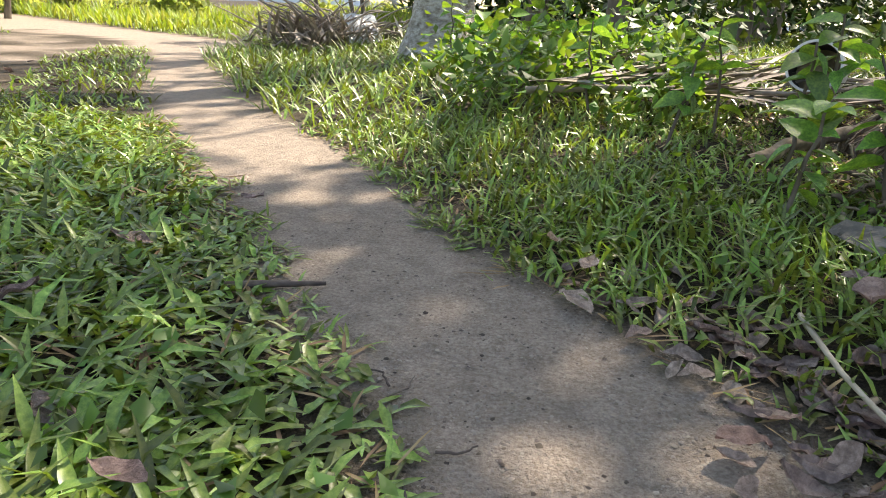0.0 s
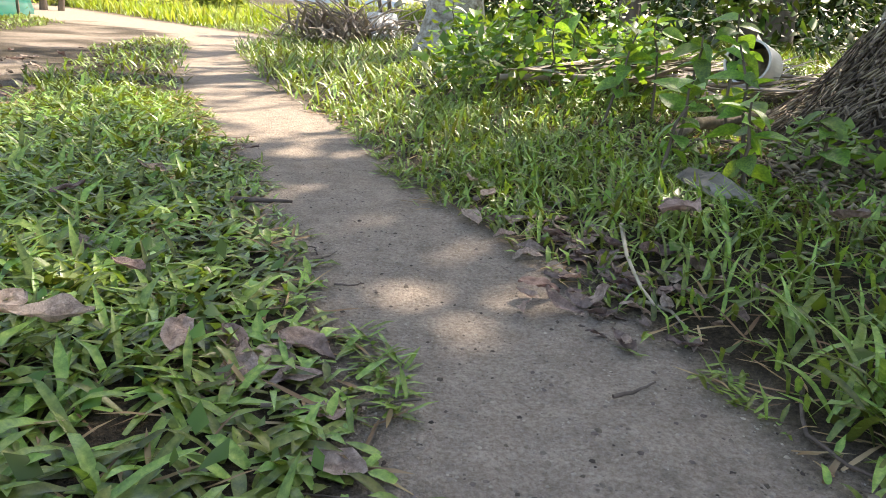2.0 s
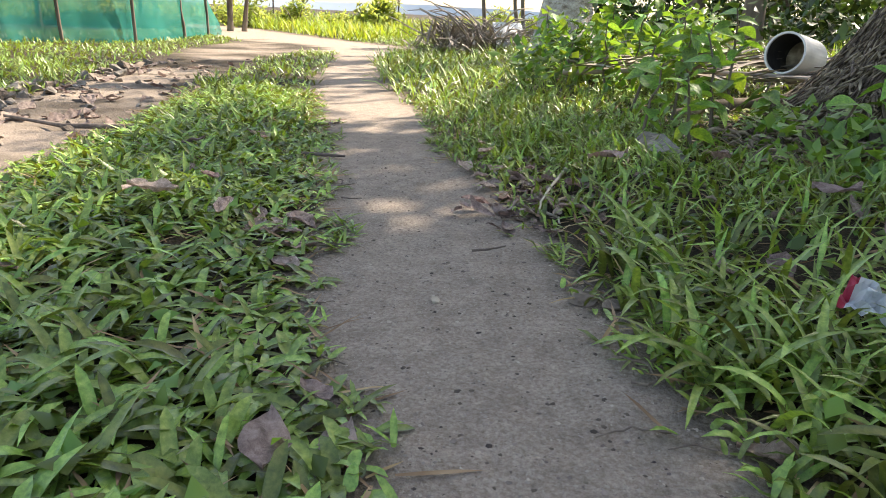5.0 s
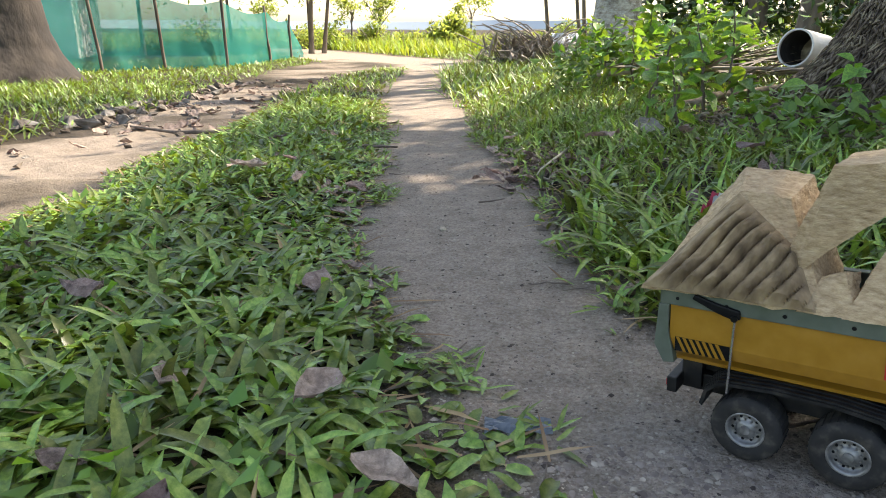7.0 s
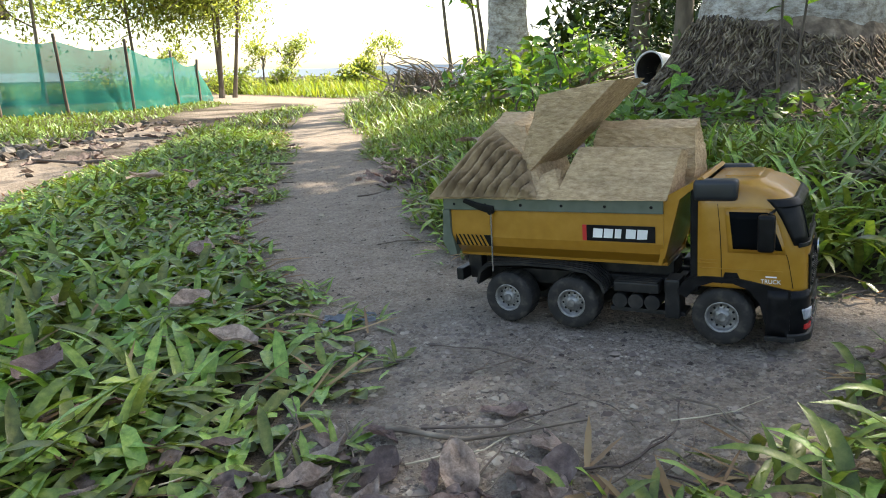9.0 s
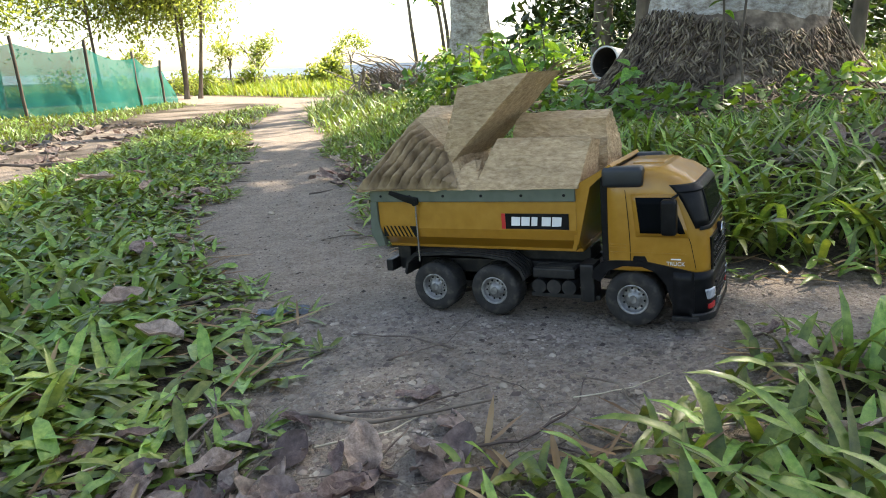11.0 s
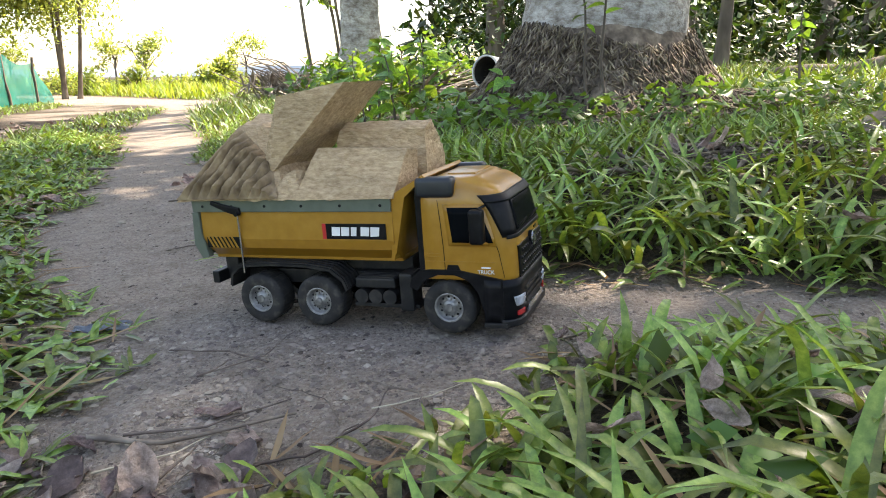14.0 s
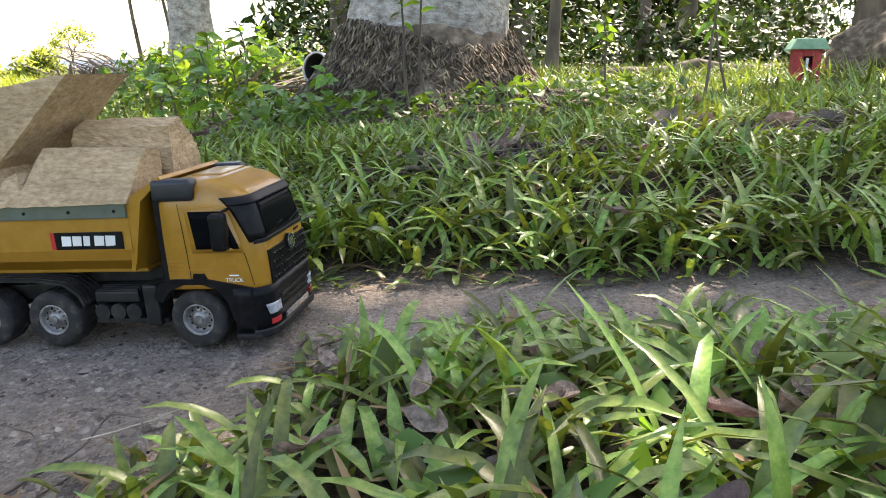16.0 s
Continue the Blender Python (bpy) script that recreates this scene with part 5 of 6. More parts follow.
firewood([(0.080, 0.0, 0.160), (0.213, 0.0, 0.160), (0.085, 0.066, 0.160), (0.216, 0.068, 0.160), (0.098, 0.004, 0.232), (0.212, 0.006, 0.230), (0.100, 0.030, 0.241), (0.211, 0.030, 0.238), (0.110, 0.054, 0.222), (0.212, 0.054, 0.216)], 4.0, "split firewood block with splintered end", 0.011)
firewood([(0.034, -0.073, 0.159), (0.080, -0.072, 0.159), (0.064, -0.052, 0.193), (0.074, -0.030, 0.188), (0.040, -0.020, 0.162), (0.048, -0.052, 0.186)], 5.0, "small wedge of split wood between larger blocks", 0.014)


# ---- small things on the ground ----
M_DEAD = surf("dead_leaf", [(0.16, 0.112, 0.09), (0.335, 0.242, 0.20), (0.50, 0.385, 0.325)], 6, 0.75, 0.7, 16, grain=0.72, half=0.18, obrand=0.45, trans=0.1, big=0.25)
M_TWIG = surf("twig_bark", [(0.07, 0.052, 0.04), (0.13, 0.10, 0.078), (0.22, 0.18, 0.14)], 40, 0.9, 0.4, obrand=0.35)
M_PALESTICK = surf("pale_stalk", [(0.28, 0.24, 0.17), (0.40, 0.35, 0.26), (0.50, 0.45, 0.35)], 30, 0.8, 0.3, obrand=0.2)
M_HUSK = surf("grey_husk", [(0.07, 0.06, 0.05), (0.17, 0.15, 0.125), (0.30, 0.27, 0.235)], 18, 0.9, 0.6, 50, big=0.3)


def dead_leaf_mesh(w, curl, roll_, seed):
    """An ovate leaf, one long, cupped and wavy, with thickness."""
    bm, nu, nv = bmesh.new(), 12, 7
    grid = []
    for i in range(nu):
        t = i / (nu - 1)
        half = 0.5 * w * max(0.02, math.sin(math.pi * t ** 0.8)) * (1 + 0.15 * noise.noise(Vector((t * 7, seed, 0))))
        row = []
        for j in range(nv):
            s = 2 * j / (nv - 1) - 1
            z = roll_ * half * s * s + curl * (t - 0.5) ** 2 + 0.14 * noise.noise(Vector((t * 3.5, s * 1.6, seed))) + 0.045 * noise.noise(Vector((t * 11, s * 5, seed))) - 0.02 * (1 - abs(s)) * w
            row.append(bm.verts.new((t - 0.5, s * half, z)))
        grid.append(row)
    for r0, r1 in zip(grid, grid[1:]):
        for j in range(nv - 1):
            bm.faces.new((r0[j], r1[j], r1[j + 1], r0[j + 1]))
    low = min(v.co.z for v in bm.verts)
    for v in bm.verts:
        v.co.z -= low
    me = bpy.data.meshes.new("dead_leaf")
    bm.normal_update()
    bm.to_mesh(me)
    bm.free()
    me.materials.append(M_DEAD)
    me.polygons.foreach_set("use_smooth", [True] * len(me.polygons))
    return me


DEAD = [dead_leaf_mesh(0.55, 0.2, 0.15, 1), dead_leaf_mesh(0.5, 0.35, -0.2, 2), dead_leaf_mesh(0.62, 0.1, 0.1, 3), dead_leaf_mesh(0.45, 0.45, 0.5, 4), dead_leaf_mesh(0.5, -0.25, 0.2, 5)]


def dead_leaf(x, y, size, rise=0.0, k=None, tilt=8.0, label="dry brown fallen leaf, curled at the edges"):
    ob = new("dead_leaf", DEAD[rng.integers(5) if k is None else k])
    ob.matrix_world = pose(x, y, hz(x, y) + rise, rng.normal(0, tilt), rng.normal(0, tilt), rng.uniform(0, 360)) @ Matrix.Diagonal((size, size, size, 1))
    return tagged(ob, label, "leaf", "fallen leaves")


ON_GRASS = "brown fallen leaf lying on the grass"
for x, y, s, r in [(-0.05, 0.38, 0.075, 0.03), (-0.19, 0.53, 0.06, 0.05), (-0.18, 0.33, 0.10, 0.06), (-0.25, 0.36, 0.07, 0.05), (0.65, -0.61, 0.08, 0.03), (0.79, -0.72, 0.075, 0.03), (0.20, -0.52, 0.08, 0.05), (0.66, -0.86, 0.08, 0.04), (1.84, -0.41, 0.06, 0.05), (1.06, 0.49, 0.10, 0.07), (0.66, 0.91, 0.12, 0.06),
                  (0.1, -0.75, 0.08, 0.05), (0.35, -0.95, 0.09, 0.05), (-0.5, 0.9, 0.07, 0.04), (-0.35, 1.5, 0.07, 0.04), (0.9, 0.8, 0.09, 0.06), (1.1, 0.25, 0.08, 0.06), (1.5, 0.3, 0.05, 0.04), (2.0, -0.1, 0.05, 0.04), (1.72, -0.95, 0.05, 0.03), (1.62, -0.9, 0.05, 0.03), (0.45, -0.3, 0.08, 0.03)]:
    dead_leaf(x, y, s, r, label=ON_GRASS)
for x, y, s in [(0.06, 0.40, 0.09), (0.03, 0.36, 0.10), (0.10, 0.35, 0.07), (0.0, 0.42, 0.08), (0.18, 0.21, 0.07), (0.50, -0.25, 0.07), (0.91, -0.15, 0.07), (1.12, -0.78, 0.045), (1.17, -0.84, 0.05), (0.53, 0.78, 0.09), (0.56, 0.72, 0.08), (0.85, -0.93, 0.06), (0.70, -0.90, 0.065), (0.93, -0.97, 0.05), (0.15, 0.30, 0.08), (0.09, 0.44, 0.09)]:
    dead_leaf(x, y, s, 0.004)
for k in range(50):      # litter at the near bend
    dead_leaf(rng.normal(1.04, 0.15), rng.normal(-0.98, 0.085), rng.uniform(0.02, 0.065), rng.uniform(0.001, 0.012), tilt=22, label="dark brown curled leaf in the leaf litter")
for x, y, s in [(1.115, -0.945, 0.065), (0.985, -0.93, 0.055), (1.02, -1.0, 0.055)]:
    dead_leaf(x, y, s, 0.01, k=3, tilt=5, label="large dark curled dry leaf in the leaf litter")
for x, y, s in [(1.76, 0.10, 0.12), (1.80, 0.13, 0.10), (1.72, 0.14, 0.09), (2.40, 0.18, 0.10), (2.28, 0.24, 0.11)]:
    dead_leaf(x, y, s, 0.03, k=3, tilt=25, label="large grey curled dry leaf sheath in the grass")
for k in range(34):      # dead leaves between the blades at the near bend
    dead_leaf(rng.uniform(1.4, 2.1), rng.uniform(-1.1, -0.7), rng.uniform(0.025, 0.05), rng.uniform(0.01, 0.045), tilt=25, label=ON_GRASS)
for k in range(30):      # debris along the right edge of the path
    t = rng.random()
    dead_leaf(0.48 + 0.10 * rng.normal() - 0.15 * (t - 0.5), 0.55 + 0.65 * t, rng.uniform(0.04, 0.08), rng.uniform(0.0, 0.02), tilt=14, label="grey-brown dead leaf at the edge of the path")
def leaf_litter(places, label, tilt):
    """Many dead leaves joined into one strewn litter."""
    bm = bmesh.new()
    for x, y, size, rise in places:
        start = len(bm.verts)
        bm.from_mesh(DEAD[rng.integers(5)])
        bm.verts.ensure_lookup_table()
        bmesh.ops.transform(bm, matrix=pose(x, y, hz(x, y) + rise, rng.normal(0, tilt), rng.normal(0, tilt), rng.uniform(0, 360)) @ Matrix.Diagonal((size, size, size, 1)), verts=bm.verts[start:])
    tagged(part("leaf_litter", bm, M_LITTER, None, smooth=True), label, "leaf litter", kind="stuff")


M_LITTER = surf("litter_leaf", [(0.09, 0.066, 0.053), (0.19, 0.142, 0.116), (0.33, 0.26, 0.215)], 90, 0.75, 0.7, 260, grain=0.7, half=0.18, island=0.45, trans=0.1, big=0.25)
leaf_litter([(rng.normal(1.06, 0.12), rng.normal(-0.97, 0.07), rng.uniform(0.02, 0.055), rng.uniform(0.001, 0.012)) for k in range(60)], "dark brown leaf litter heaped at the bend", 22)
edge_line = rng.random(90)
leaf_litter([(0.50 + 0.07 * rng.normal() - 0.18 * (t - 0.5), 0.50 + 0.70 * t, rng.uniform(0.02, 0.06), rng.uniform(0.0, 0.015)) for t in edge_line], "grey-brown dead leaves gathered along the path's edge", 16)
along = rng.random(110)
leaf_litter([(-1.35 - 1.35 * t + rng.normal(0, 0.3), 0.6 + 3.2 * t + rng.normal(0, 0.35), rng.uniform(0.04, 0.11), rng.uniform(0.0, 0.01)) for t in along], "grey-brown dead leaves strewn over the wheel track", 16)
for k in range(40):
    x, y = rng.uniform(-0.6, 2.6), rng.uniform(-1.1, 1.6)
    if y < -0.7 and x > 1.2:
        continue
    if float(bare(np.array([x]), np.array([y]))[0]) < 0.02:
        dead_leaf(x, y, rng.uniform(0.035, 0.08), rng.uniform(0.01, 0.05), tilt=20, label=ON_GRASS)


def twig(points, r, mat, label="thin dark twig lying on the sand", lift=0.004, name="twig"):
    p = np.array([(x, y, hz(x, y) + lift + r) for x, y in points])
    t = np.linspace(0, 1, 9)
    q = np.stack([np.interp(t, np.linspace(0, 1, len(p)), p[:, c]) for c in range(3)], -1)
    q[1:-1, :2] += rng.normal(0, 0.0012, (7, 2))
    return tagged(tubes(name, q[None], (np.linspace(1, 0.45, 9) * r)[None], mat, 6), label, "twig", "twigs on the path")


twig([(-0.27, 1.055), (-0.18, 1.08), (-0.115, 1.09)], 0.0075, M_TWIG, "thick dark twig reaching onto the path")
twig([(0.08, 0.29), (0.16, 0.31), (0.25, 0.337)], 0.003, M_TWIG)
twig([(0.47, 0.375), (0.50, 0.39), (0.525, 0.41)], 0.0028, M_TWIG)
twig([(0.70, 0.42), (0.665, 0.33), (0.69, 0.26), (0.74, 0.215)], 0.003, M_TWIG, "curved dry stem beside the path")
twig([(0.56, 0.92), (0.55, 0.80), (0.545, 0.66), (0.555, 0.585)], 0.0045, M_PALESTICK, "pale flat dry stalk leaning on the grass", 0.03, "dry_stalk")
twig([(0.55, 0.66), (0.59, 0.62), (0.60, 0.58)], 0.0035, M_PALESTICK, "pale split stalk end on the sand", 0.004, "dry_stalk")
twig([(1.09, -0.485), (1.12, -0.478), (1.15, -0.462)], 0.003, M_TWIG)
twig([(0.66, -0.60), (0.71, -0.52), (0.73, -0.45), (0.735, -0.38)], 0.0022, M_TWIG)
twig([(1.02, -0.83), (1.10, -0.845), (1.2, -0.79)], 0.003, M_TWIG)
twig([(-1.0, 1.25), (-1.25, 1.18), (-1.6, 1.22)], 0.012, M_TWIG, "fallen dark branch on the wheel track")
for k in range(48):
    x, y, a, ln = rng.normal(1.08, 0.14), rng.normal(-0.9, 0.12), rng.uniform(0, 3.1), rng.uniform(0.04, 0.16)
    twig([(x, y), (x + 0.5 * ln * math.cos(a), y + 0.5 * ln * math.sin(a)), (x + ln * math.cos(a + 0.3), y + ln * math.sin(a + 0.3))], rng.uniform(0.0007, 0.0016), M_TWIG if k % 9 else M_PALESTICK, "thin broken twig in the leaf litter")
edge = 0
while edge < 46:
    x, y = rng.uniform(-0.5, 2.0), rng.uniform(-0.7, 1.9)
    if abs(float(bare(np.array([x]), np.array([y]))[0])) < 0.05:
        a, ln = rng.uniform(0, 6.3), rng.uniform(0.03, 0.10)
        twig([(x, y), (x + 0.5 * ln * math.cos(a), y + 0.5 * ln * math.sin(a)), (x + ln * math.cos(a + 0.4), y + ln * math.sin(a + 0.4))], rng.uniform(0.001, 0.0022), M_TWIG, "thin broken twig at the edge of the sand")
        edge += 1


def lump(name, x, y, r, label, category, mat, squash=0.7, group="", sink=0.25, n=14, rough=0.06):
    pts = [Vector(p).normalized() * rng.uniform(0.75, 1.1) for p in rng.normal(0, 1, (n, 3))]
    ob = chunk(name, [(p.x * r, p.y * r, p.z * r * squash) for p in pts], mat, rough, rng.uniform(0, 50), 3)
    ob.matrix_world = pose(x, y, hz(x, y) + r * squash * (1 - sink) * 0.8, 0, 0, rng.uniform(0, 360))
    return tagged(ob, label, category, group)


# crumbs of soil and grit on the sand
def crumbs(name, n, box, size, mat, label, edge, most=0.003):
    x, y = rng.uniform(box[0], box[1], n), rng.uniform(box[2], box[3], n)
    b = bare(x, y)
    ok = (b > -0.02) & (rng.random(n) < edge + (1 - edge) * np.exp(-np.abs(b) / 0.06))
    x, y, b = x[ok], y[ok], b[ok]
    s = rng.gamma(1.6, size, len(x)) + 0.0005
    s = np.minimum(s, most)
    crumb = np.array([[1, 0, 0], [0.31, 0.95, 0], [-0.81, 0.59, 0], [-0.81, -0.59, 0], [0.31, -0.95, 0], [0.1, 0.1, 0.5]])
    rot = rng.uniform(0, 6.3, len(x))
    R2 = np.stack([np.stack([np.cos(rot), -np.sin(rot)], -1), np.stack([np.sin(rot), np.cos(rot)], -1)], 1)
    cv = crumb[None] * s[:, None, None] * rng.uniform(0.55, 1.35, (len(x), 6, 3))
    cv[..., :2] = np.einsum("nij,nkj->nki", R2, cv[..., :2])
    cv += np.stack([x, y, height(x, y, b) - 0.0003], -1)[:, None]
    f = (np.arange(len(x))[:, None, None] * 6 + np.array([[0, 1, 5], [1, 2, 5], [2, 3, 5], [3, 4, 5], [4, 0, 5]])[None]).reshape(-1, 3)
    tagged(mesh_object(name, cv.reshape(-1, 3), f, mat), label, "grit", kind="stuff")


crumbs("soil_crumbs", 16000, (-0.5, 2.2, -1.2, 2.2), 0.0008, surf("soil_crumb", [(0.06, 0.045, 0.035), (0.12, 0.095, 0.07), (0.2, 0.165, 0.13)], 60, 0.95, 0, island=0.5), "dark crumbs of soil strewn over the sand", 0.35)
crumbs("sand_grit", 70000, (0.0, 2.1, -1.15, 1.3), 0.00062, surf("sand_crumb", [(0.17, 0.142, 0.115), (0.25, 0.215, 0.175), (0.33, 0.29, 0.24)], 60, 0.95, 0, island=0.35), "coarse sand grains and little lumps on the path", 0.7)

for k in range(60):      # small clods on the wheel track itself
    t = rng.random()
    lump("soil_clod", -1.3 - 1.35 * t + rng.normal(0, 0.28), 0.5 + 3.2 * t + rng.normal(0, 0.35), rng.uniform(0.012, 0.035), "small brown clod of soil on the wheel track", "clod", M_WOODBARK if k % 3 else M_HUSK, 0.6, "clods by the wheel track", n=8)
crumbs("path_grit", 34000, (0.75, 1.55, -1.08, -0.38), 0.00042, surf("path_crumb", [(0.12, 0.095, 0.075), (0.23, 0.19, 0.15), (0.34, 0.29, 0.235)], 60, 0.95, 0, island=0.5), "loose crumbs of sand and soil at the path's bend", 0.8)

crumbs("dark_crumbs", 9500, (-0.3, 2.2, -1.15, 1.5), 0.0011, surf("dark_crumb", [(0.03, 0.022, 0.016), (0.06, 0.046, 0.034), (0.12, 0.095, 0.07)], 60, 0.95, 0, island=0.5), "dark bits of soil and bark scattered over the sand", 0.45, 0.0052)
M_LUMP = surf("soil_lump", [(0.11, 0.088, 0.068), (0.21, 0.172, 0.138), (0.33, 0.28, 0.228)], 60, 0.95, 0, island=0.5)
crumbs("soil_lumps", 9000, (0.75, 1.5, -1.12, -0.55), 0.0014, M_LUMP, "crumbly lumps of sandy soil at the path's bend", 0.9, 0.0062)
crumbs("sand_lumps", 34000, (-0.2, 2.2, -1.0, 1.5), 0.0009, M_LUMP, "little lumps of sand strewn over the footpath", 0.7, 0.0042)
lump("pebble", 0.473, 0.146, 0.011, "small pale pebble on the sandy path", "stone", M_PALESTICK, 0.6)
lump("bark_piece", 0.69, 0.205, 0.028, "dark flake of bark at the path's edge", "bark", M_TWIG, 0.35)
lump("bark_piece", 0.735, 0.19, 0.024, "dark flake of bark at the path's edge", "bark", M_TWIG, 0.35)
for k in range(70):      # clods along the far side of the wheel track
    t = rng.random()
    x, y = -1.72 - 1.28 * t + rng.normal(0, 0.12), 0.8 + 2.9 * t + rng.normal(0, 0.14)
    lump("soil_clod", x, y, rng.uniform(0.02, 0.07), "dry brown clod of soil beside the wheel track", "clod", M_WOODBARK if k % 2 else M_HUSK, 0.6, "clods by the wheel track", n=10)
for x, y, r in [(1.75, 0.10, 0.042), (1.82, 0.06, 0.036), (1.70, 0.15, 0.03), (1.80, 0.16, 0.038), (1.86, 0.13, 0.03), (1.66, 0.08, 0.026), (1.77, 0.03, 0.03)]:
    lump("coconut_husk", x, y, r, "weathered grey coconut husk lying in the grass", "husk", M_HUSK, 0.75, "husks in the grass", rough=0.09)
for x, y, r in [(2.22, 0.30, 0.09), (2.55, 0.22, 0.07)]:
    lump("log_piece", x, y, r, "short brown piece of rotting log", "log", M_WOODBARK, 0.55)
lump("log_piece", 2.42, 0.05, 0.06, "dark rotten log end in the grass", "log", M_ROOT, 0.7)

# fallen grey log farther back in the wood
tagged(tubes("fallen_log", bent((3.0, 3.6, hz(3.0, 3.6) + 0.04), (5.0, 4.0, hz(5.0, 4.0) + 0.04), 0.02, 8, 0.02)[None], np.linspace(0.045, 0.03, 8)[None], M_WOODBARK, 12), "long grey fallen log at the edge of the wood", "log")

# brown root mound far to the right
mound = thing("root_mound", pose(4.8, 2.75, hz(4.8, 2.75) - 0.05), "big brown mound of old palm roots", "root mound")
bm = bmesh.new()
bmesh.ops.create_icosphere(bm, subdivisions=5, radius=1.0)
for v in bm.verts:
    v.co = Vector((v.co.x * 0.55, v.co.y * 0.5, v.co.z * 0.48)) * (1 + 0.16 * noise.noise(v.co * 2.5) + 0.05 * noise.noise(v.co * 11))
part("mound", bm, M_ROOT, mound, smooth=True)


# small red hut with a green roof
M_HUTRED = surf("red_paint", [(0.30, 0.02, 0.02), (0.42, 0.03, 0.03), (0.48, 0.06, 0.05)], 30, 0.6, 0.15, big=0.2)
M_HUTROOF = surf("green_roof", [(0.16, 0.36, 0.22), (0.25, 0.46, 0.30), (0.34, 0.54, 0.38)], 25, 0.6, 0.1)
hut = thing("spirit_house", pose(3.88, 2.46, hz(3.88, 2.46), 0, 0, -20) @ Matrix.Diagonal((0.8, 0.8, 0.9, 1)), "small red box house with a pale green roof", "small house")
part("front_wall", bx(-0.085, -0.03, -0.075, -0.063, 0, 0.20, 0.002, bx(0.03, 0.085, -0.075, -0.063, 0, 0.20, 0.002, bx(-0.03, 0.03, -0.075, -0.063, 0.16, 0.20, 0.002))), M_HUTRED, hut)
part("side_wall", bx(-0.085, -0.073, -0.063, 0.075, 0, 0.20, 0.002), M_HUTRED, hut)
part("side_wall", bx(0.073, 0.085, -0.063, 0.075, 0, 0.20, 0.002), M_HUTRED, hut)
part("back_wall", bx(-0.073, 0.073, 0.063, 0.075, 0, 0.20, 0.002), M_HUTRED, hut)
part("roof", prism([(-0.125, 0.20), (0.125, 0.20), (0.085, 0.265), (-0.085, 0.265)], -0.11, 0.11, 0.004), M_HUTROOF, hut)
part("door_strip", bx(-0.012, 0.004, -0.082, -0.076, 0.0, 0.15, 0.001), M_WHITE, hut, "white strip in the doorway")

# white plastic pipe left lying by the palm
M_PVC = surf("white_pvc", [(0.48, 0.48, 0.44), (0.60, 0.60, 0.56), (0.70, 0.70, 0.66)], 12, 0.4, 0.1, 80, big=0.12)
# near-black colour stands in for the shade inside the pipe
M_PIPEIN = surf("pipe_inner_shade", [(0.012, 0.011, 0.009), (0.025, 0.022, 0.018), (0.05, 0.045, 0.036)], 25, 0.85, 0.3)
pipe = thing("plastic_pipe", pose(1.30, 2.48, hz(1.30, 2.48) + 0.16, 8, 0, 146), "short wide white plastic pipe lying in the weeds", "pipe")
part("tube", lathe([(0.075, -0.03), (0.083, -0.03), (0.083, 0.17), (0.075, 0.17), (0.075, -0.03)], 40), M_PVC, pipe)
part("stained_inside", lathe([(0.0745, -0.025), (0.0745, 0.160)], 40), M_PIPEIN, pipe, "inside of the pipe, coloured near-black for its shade", smooth=True)
# plug added to keep the opening as dark as deep shade
part("soil_plug", lathe([(0.075, -0.01), (0.05, -0.018), (0.0, -0.02)], 24), M_ROOT, pipe, "added dark plug that gives the pipe a shaded depth")

# dark curled bark by the palm
bm = bmesh.new()
rows_ = []
for i in range(14):
    a = math.pi * (0.05 + 0.9 * i / 13)
    rows_.append([bm.verts.new((-0.13 + 0.26 * j / 9, 0.075 * math.cos(a) * (1 + 0.1 * math.sin(j)), 0.075 * math.sin(a) * (1 - 0.05 * j / 9) + 0.006 * math.sin(i * 2.1 + j))) for j in range(10)])
for r0, r1 in zip(rows_, rows_[1:]):
    for j in range(9):
        bm.faces.new((r0[j], r0[j + 1], r1[j + 1], r1[j]))
bmesh.ops.solidify(bm, geom=bm.faces[:], thickness=0.008)
curl_ = part("curled_bark", bm, M_TWIG, None, smooth=True)
curl_.matrix_world = pose(1.35, 1.24, hz(1.35, 1.24), 0, 0, 10) @ Matrix.Diagonal((0.7, 0.8, 0.85, 1))
tagged(curl_, "dark curled piece of palm bark in the grass", "bark")


def crumpled(name, m, w, d, mats, label, category):
    """A crumpled packet: a thin puckered sheet with thickness, one mesh a colour field."""
    th = thing(name, m, label, category)
    for pn, u0, u1, mt in mats:
        bm, g = bmesh.new(), []
        for i in range(9):
            u = u0 + (u1 - u0) * i / 8
            g.append([bm.verts.new((w * (u - 0.5), d * (j / 8 - 0.5), 0.012 + 0.02 * noise.noise(Vector((u * 4, j * 0.5, len(name)))) + 0.012 * abs(math.sin(u * 7 + j * 0.7)))) for j in range(9)])
        for r0, r1 in zip(g, g[1:]):
            for j in range(8):
                bm.faces.new((r0[j], r1[j], r1[j + 1], r0[j + 1]))
        bmesh.ops.solidify(bm, geom=bm.faces[:], thickness=0.002)
        part(pn, bm, mt, th)
    return th


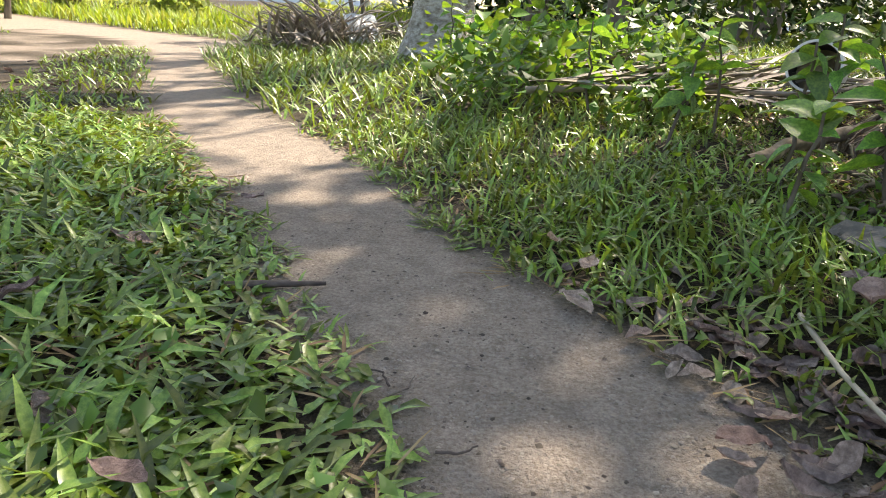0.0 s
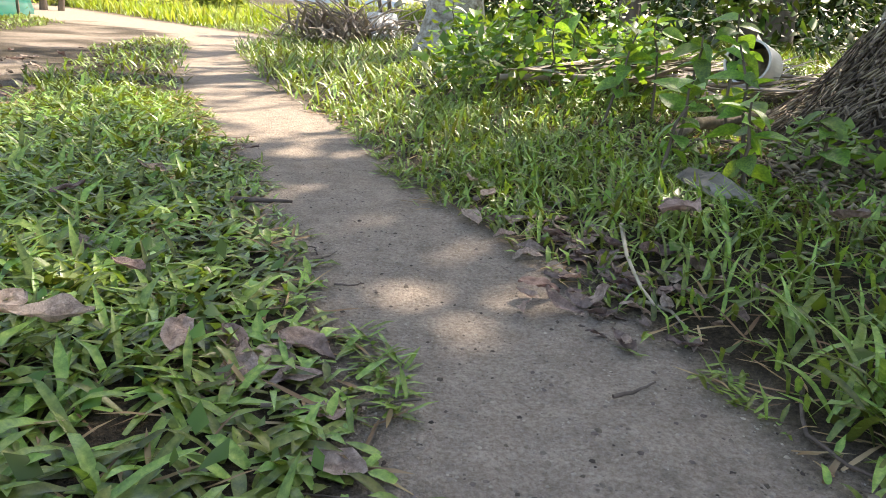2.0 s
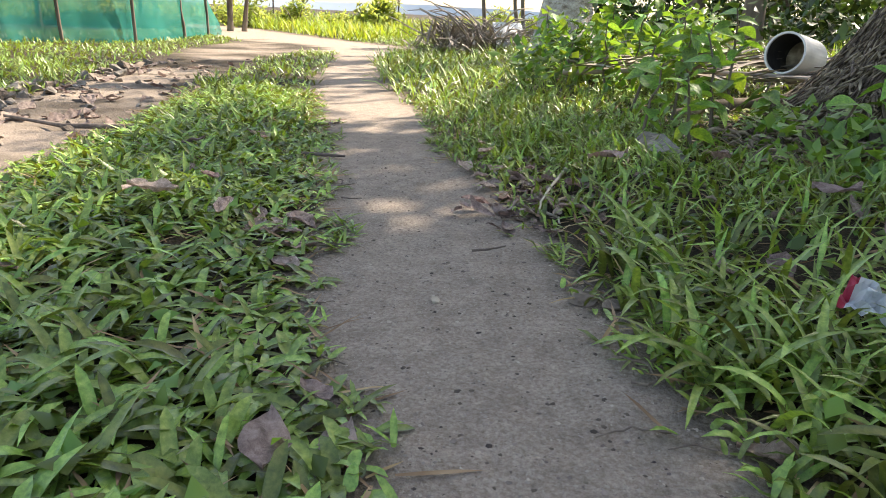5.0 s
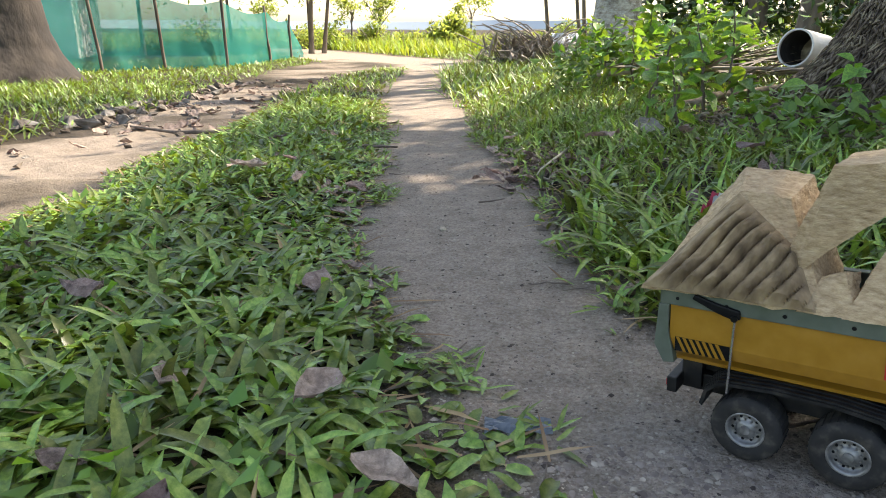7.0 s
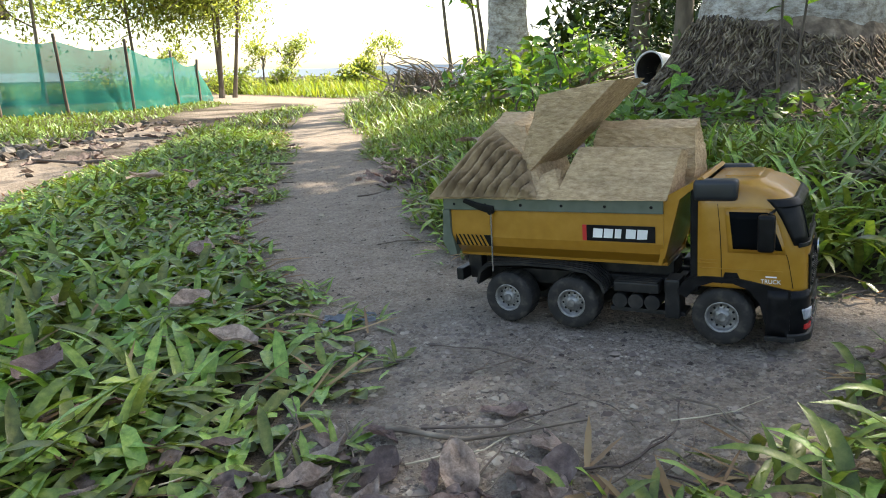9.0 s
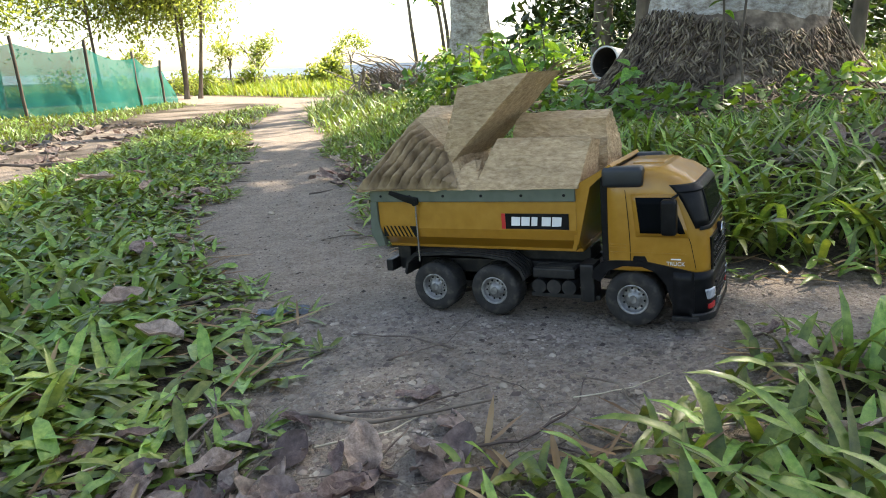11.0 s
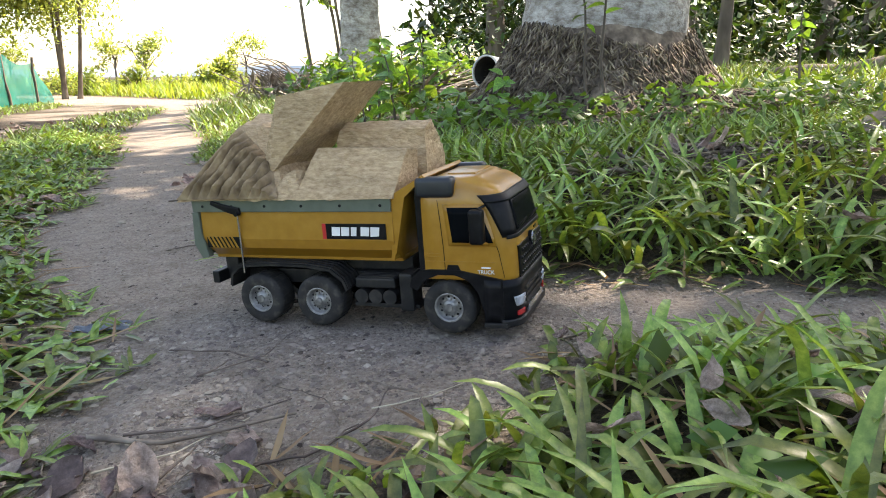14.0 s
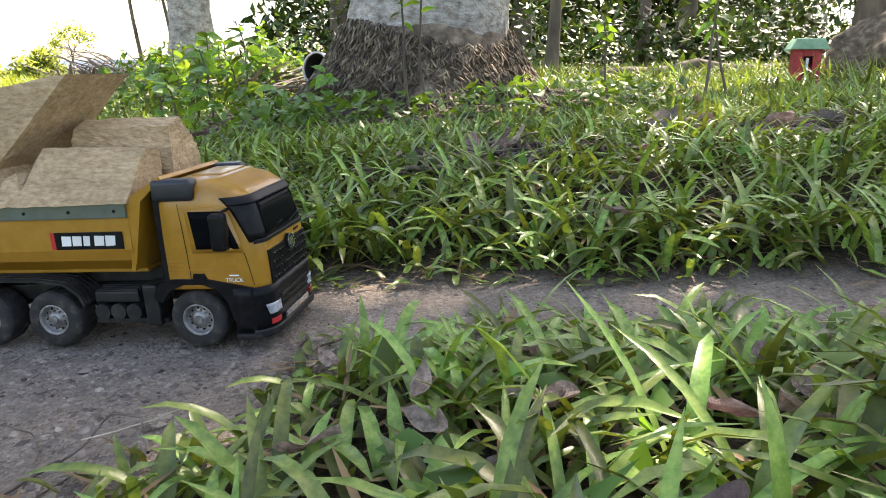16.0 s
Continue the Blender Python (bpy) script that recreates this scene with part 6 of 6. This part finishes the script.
M_PINK = surf("pink_print", [(0.55, 0.06, 0.12), (0.65, 0.10, 0.16)], 60, 0.35, 0.1)
M_FOIL = surf("white_wrapper", [(0.62, 0.66, 0.70), (0.78, 0.80, 0.82)], 60, 0.3, 0.2)
M_BLUE = surf("blue_grey_film", [(0.24, 0.27, 0.31), (0.36, 0.40, 0.44)], 40, 0.3, 0.2)
crumpled("wrapper", pose(1.03, 0.09, hz(1.03, 0.09) + 0.045, 38, 8, -25), 0.062, 0.045, [("red_end", 0.0, 0.14, M_PINK), ("white_field", 0.14, 1.0, M_FOIL)], "crumpled white and pink sweet wrapper in the grass", "litter")
crumpled("plastic_scrap", pose(0.862, -0.556, hz(0.862, -0.556) + 0.001, 0, 0, 20) @ Matrix.Diagonal((1, 1, 0.35, 1)), 0.07, 0.03, [("film", 0.0, 1.0, M_BLUE)], "scrap of blue-grey plastic film on the sand", "litter")
crumpled("white_cloth", pose(-0.75, 6.25, hz(-0.75, 6.25) + 0.15, 50, 0, 30), 0.3, 0.3, [("cloth", 0.0, 1.0, M_FOIL)], "crumpled white sack on the frond heap", "litter")

# a dark slab of bark and a rotten branch by the path's right edge
ob = chunk("bark_slab", [(-0.10, -0.022, 0), (-0.06, -0.035, 0), (0.09, -0.028, 0), (0.115, 0.0, 0), (0.08, 0.03, 0), (-0.07, 0.028, 0), (-0.08, -0.01, 0.028), (0.0, 0.004, 0.038), (0.085, 0.0, 0.024)], M_HUSK, 0.02, 9.0, 7)
ob.matrix_world = pose(0.78, 1.10, hz(0.78, 1.10) + 0.025, 0, 6, -58)
tagged(ob, "weathered dark grey slab of bark in the grass", "bark")
tagged(tubes("rotten_branch", bent((0.80, 1.74, hz(0.80, 1.74) + 0.02), (1.32, 2.06, hz(1.32, 2.06) + 0.05), 0.01, 9, 0.008)[None], np.array([0.012, 0.02, 0.018, 0.022, 0.017, 0.02, 0.016, 0.014, 0.008])[None], M_ROOT, 10), "rotten reddish brown branch lying under the saplings", "branch")

# white house with a grey roof behind the trees and the net
house = thing("house", pose(-10.4, 6.6, hz(-10.4, 6.6), 0, 0, 40), "white house with a grey roof behind the trees", "house")
part("wall", bx(-1.6, 1.6, -1.2, 1.2, 0, 1.45, 0.01), M_WHITE, house)
part("roof", prism([(-1.4, 1.45), (1.4, 1.45), (1.35, 1.53), (0, 2.15), (-1.35, 1.53)], -1.9, 1.9, 0, axis="x"), M_HUSK, house, "weathered grey roof")
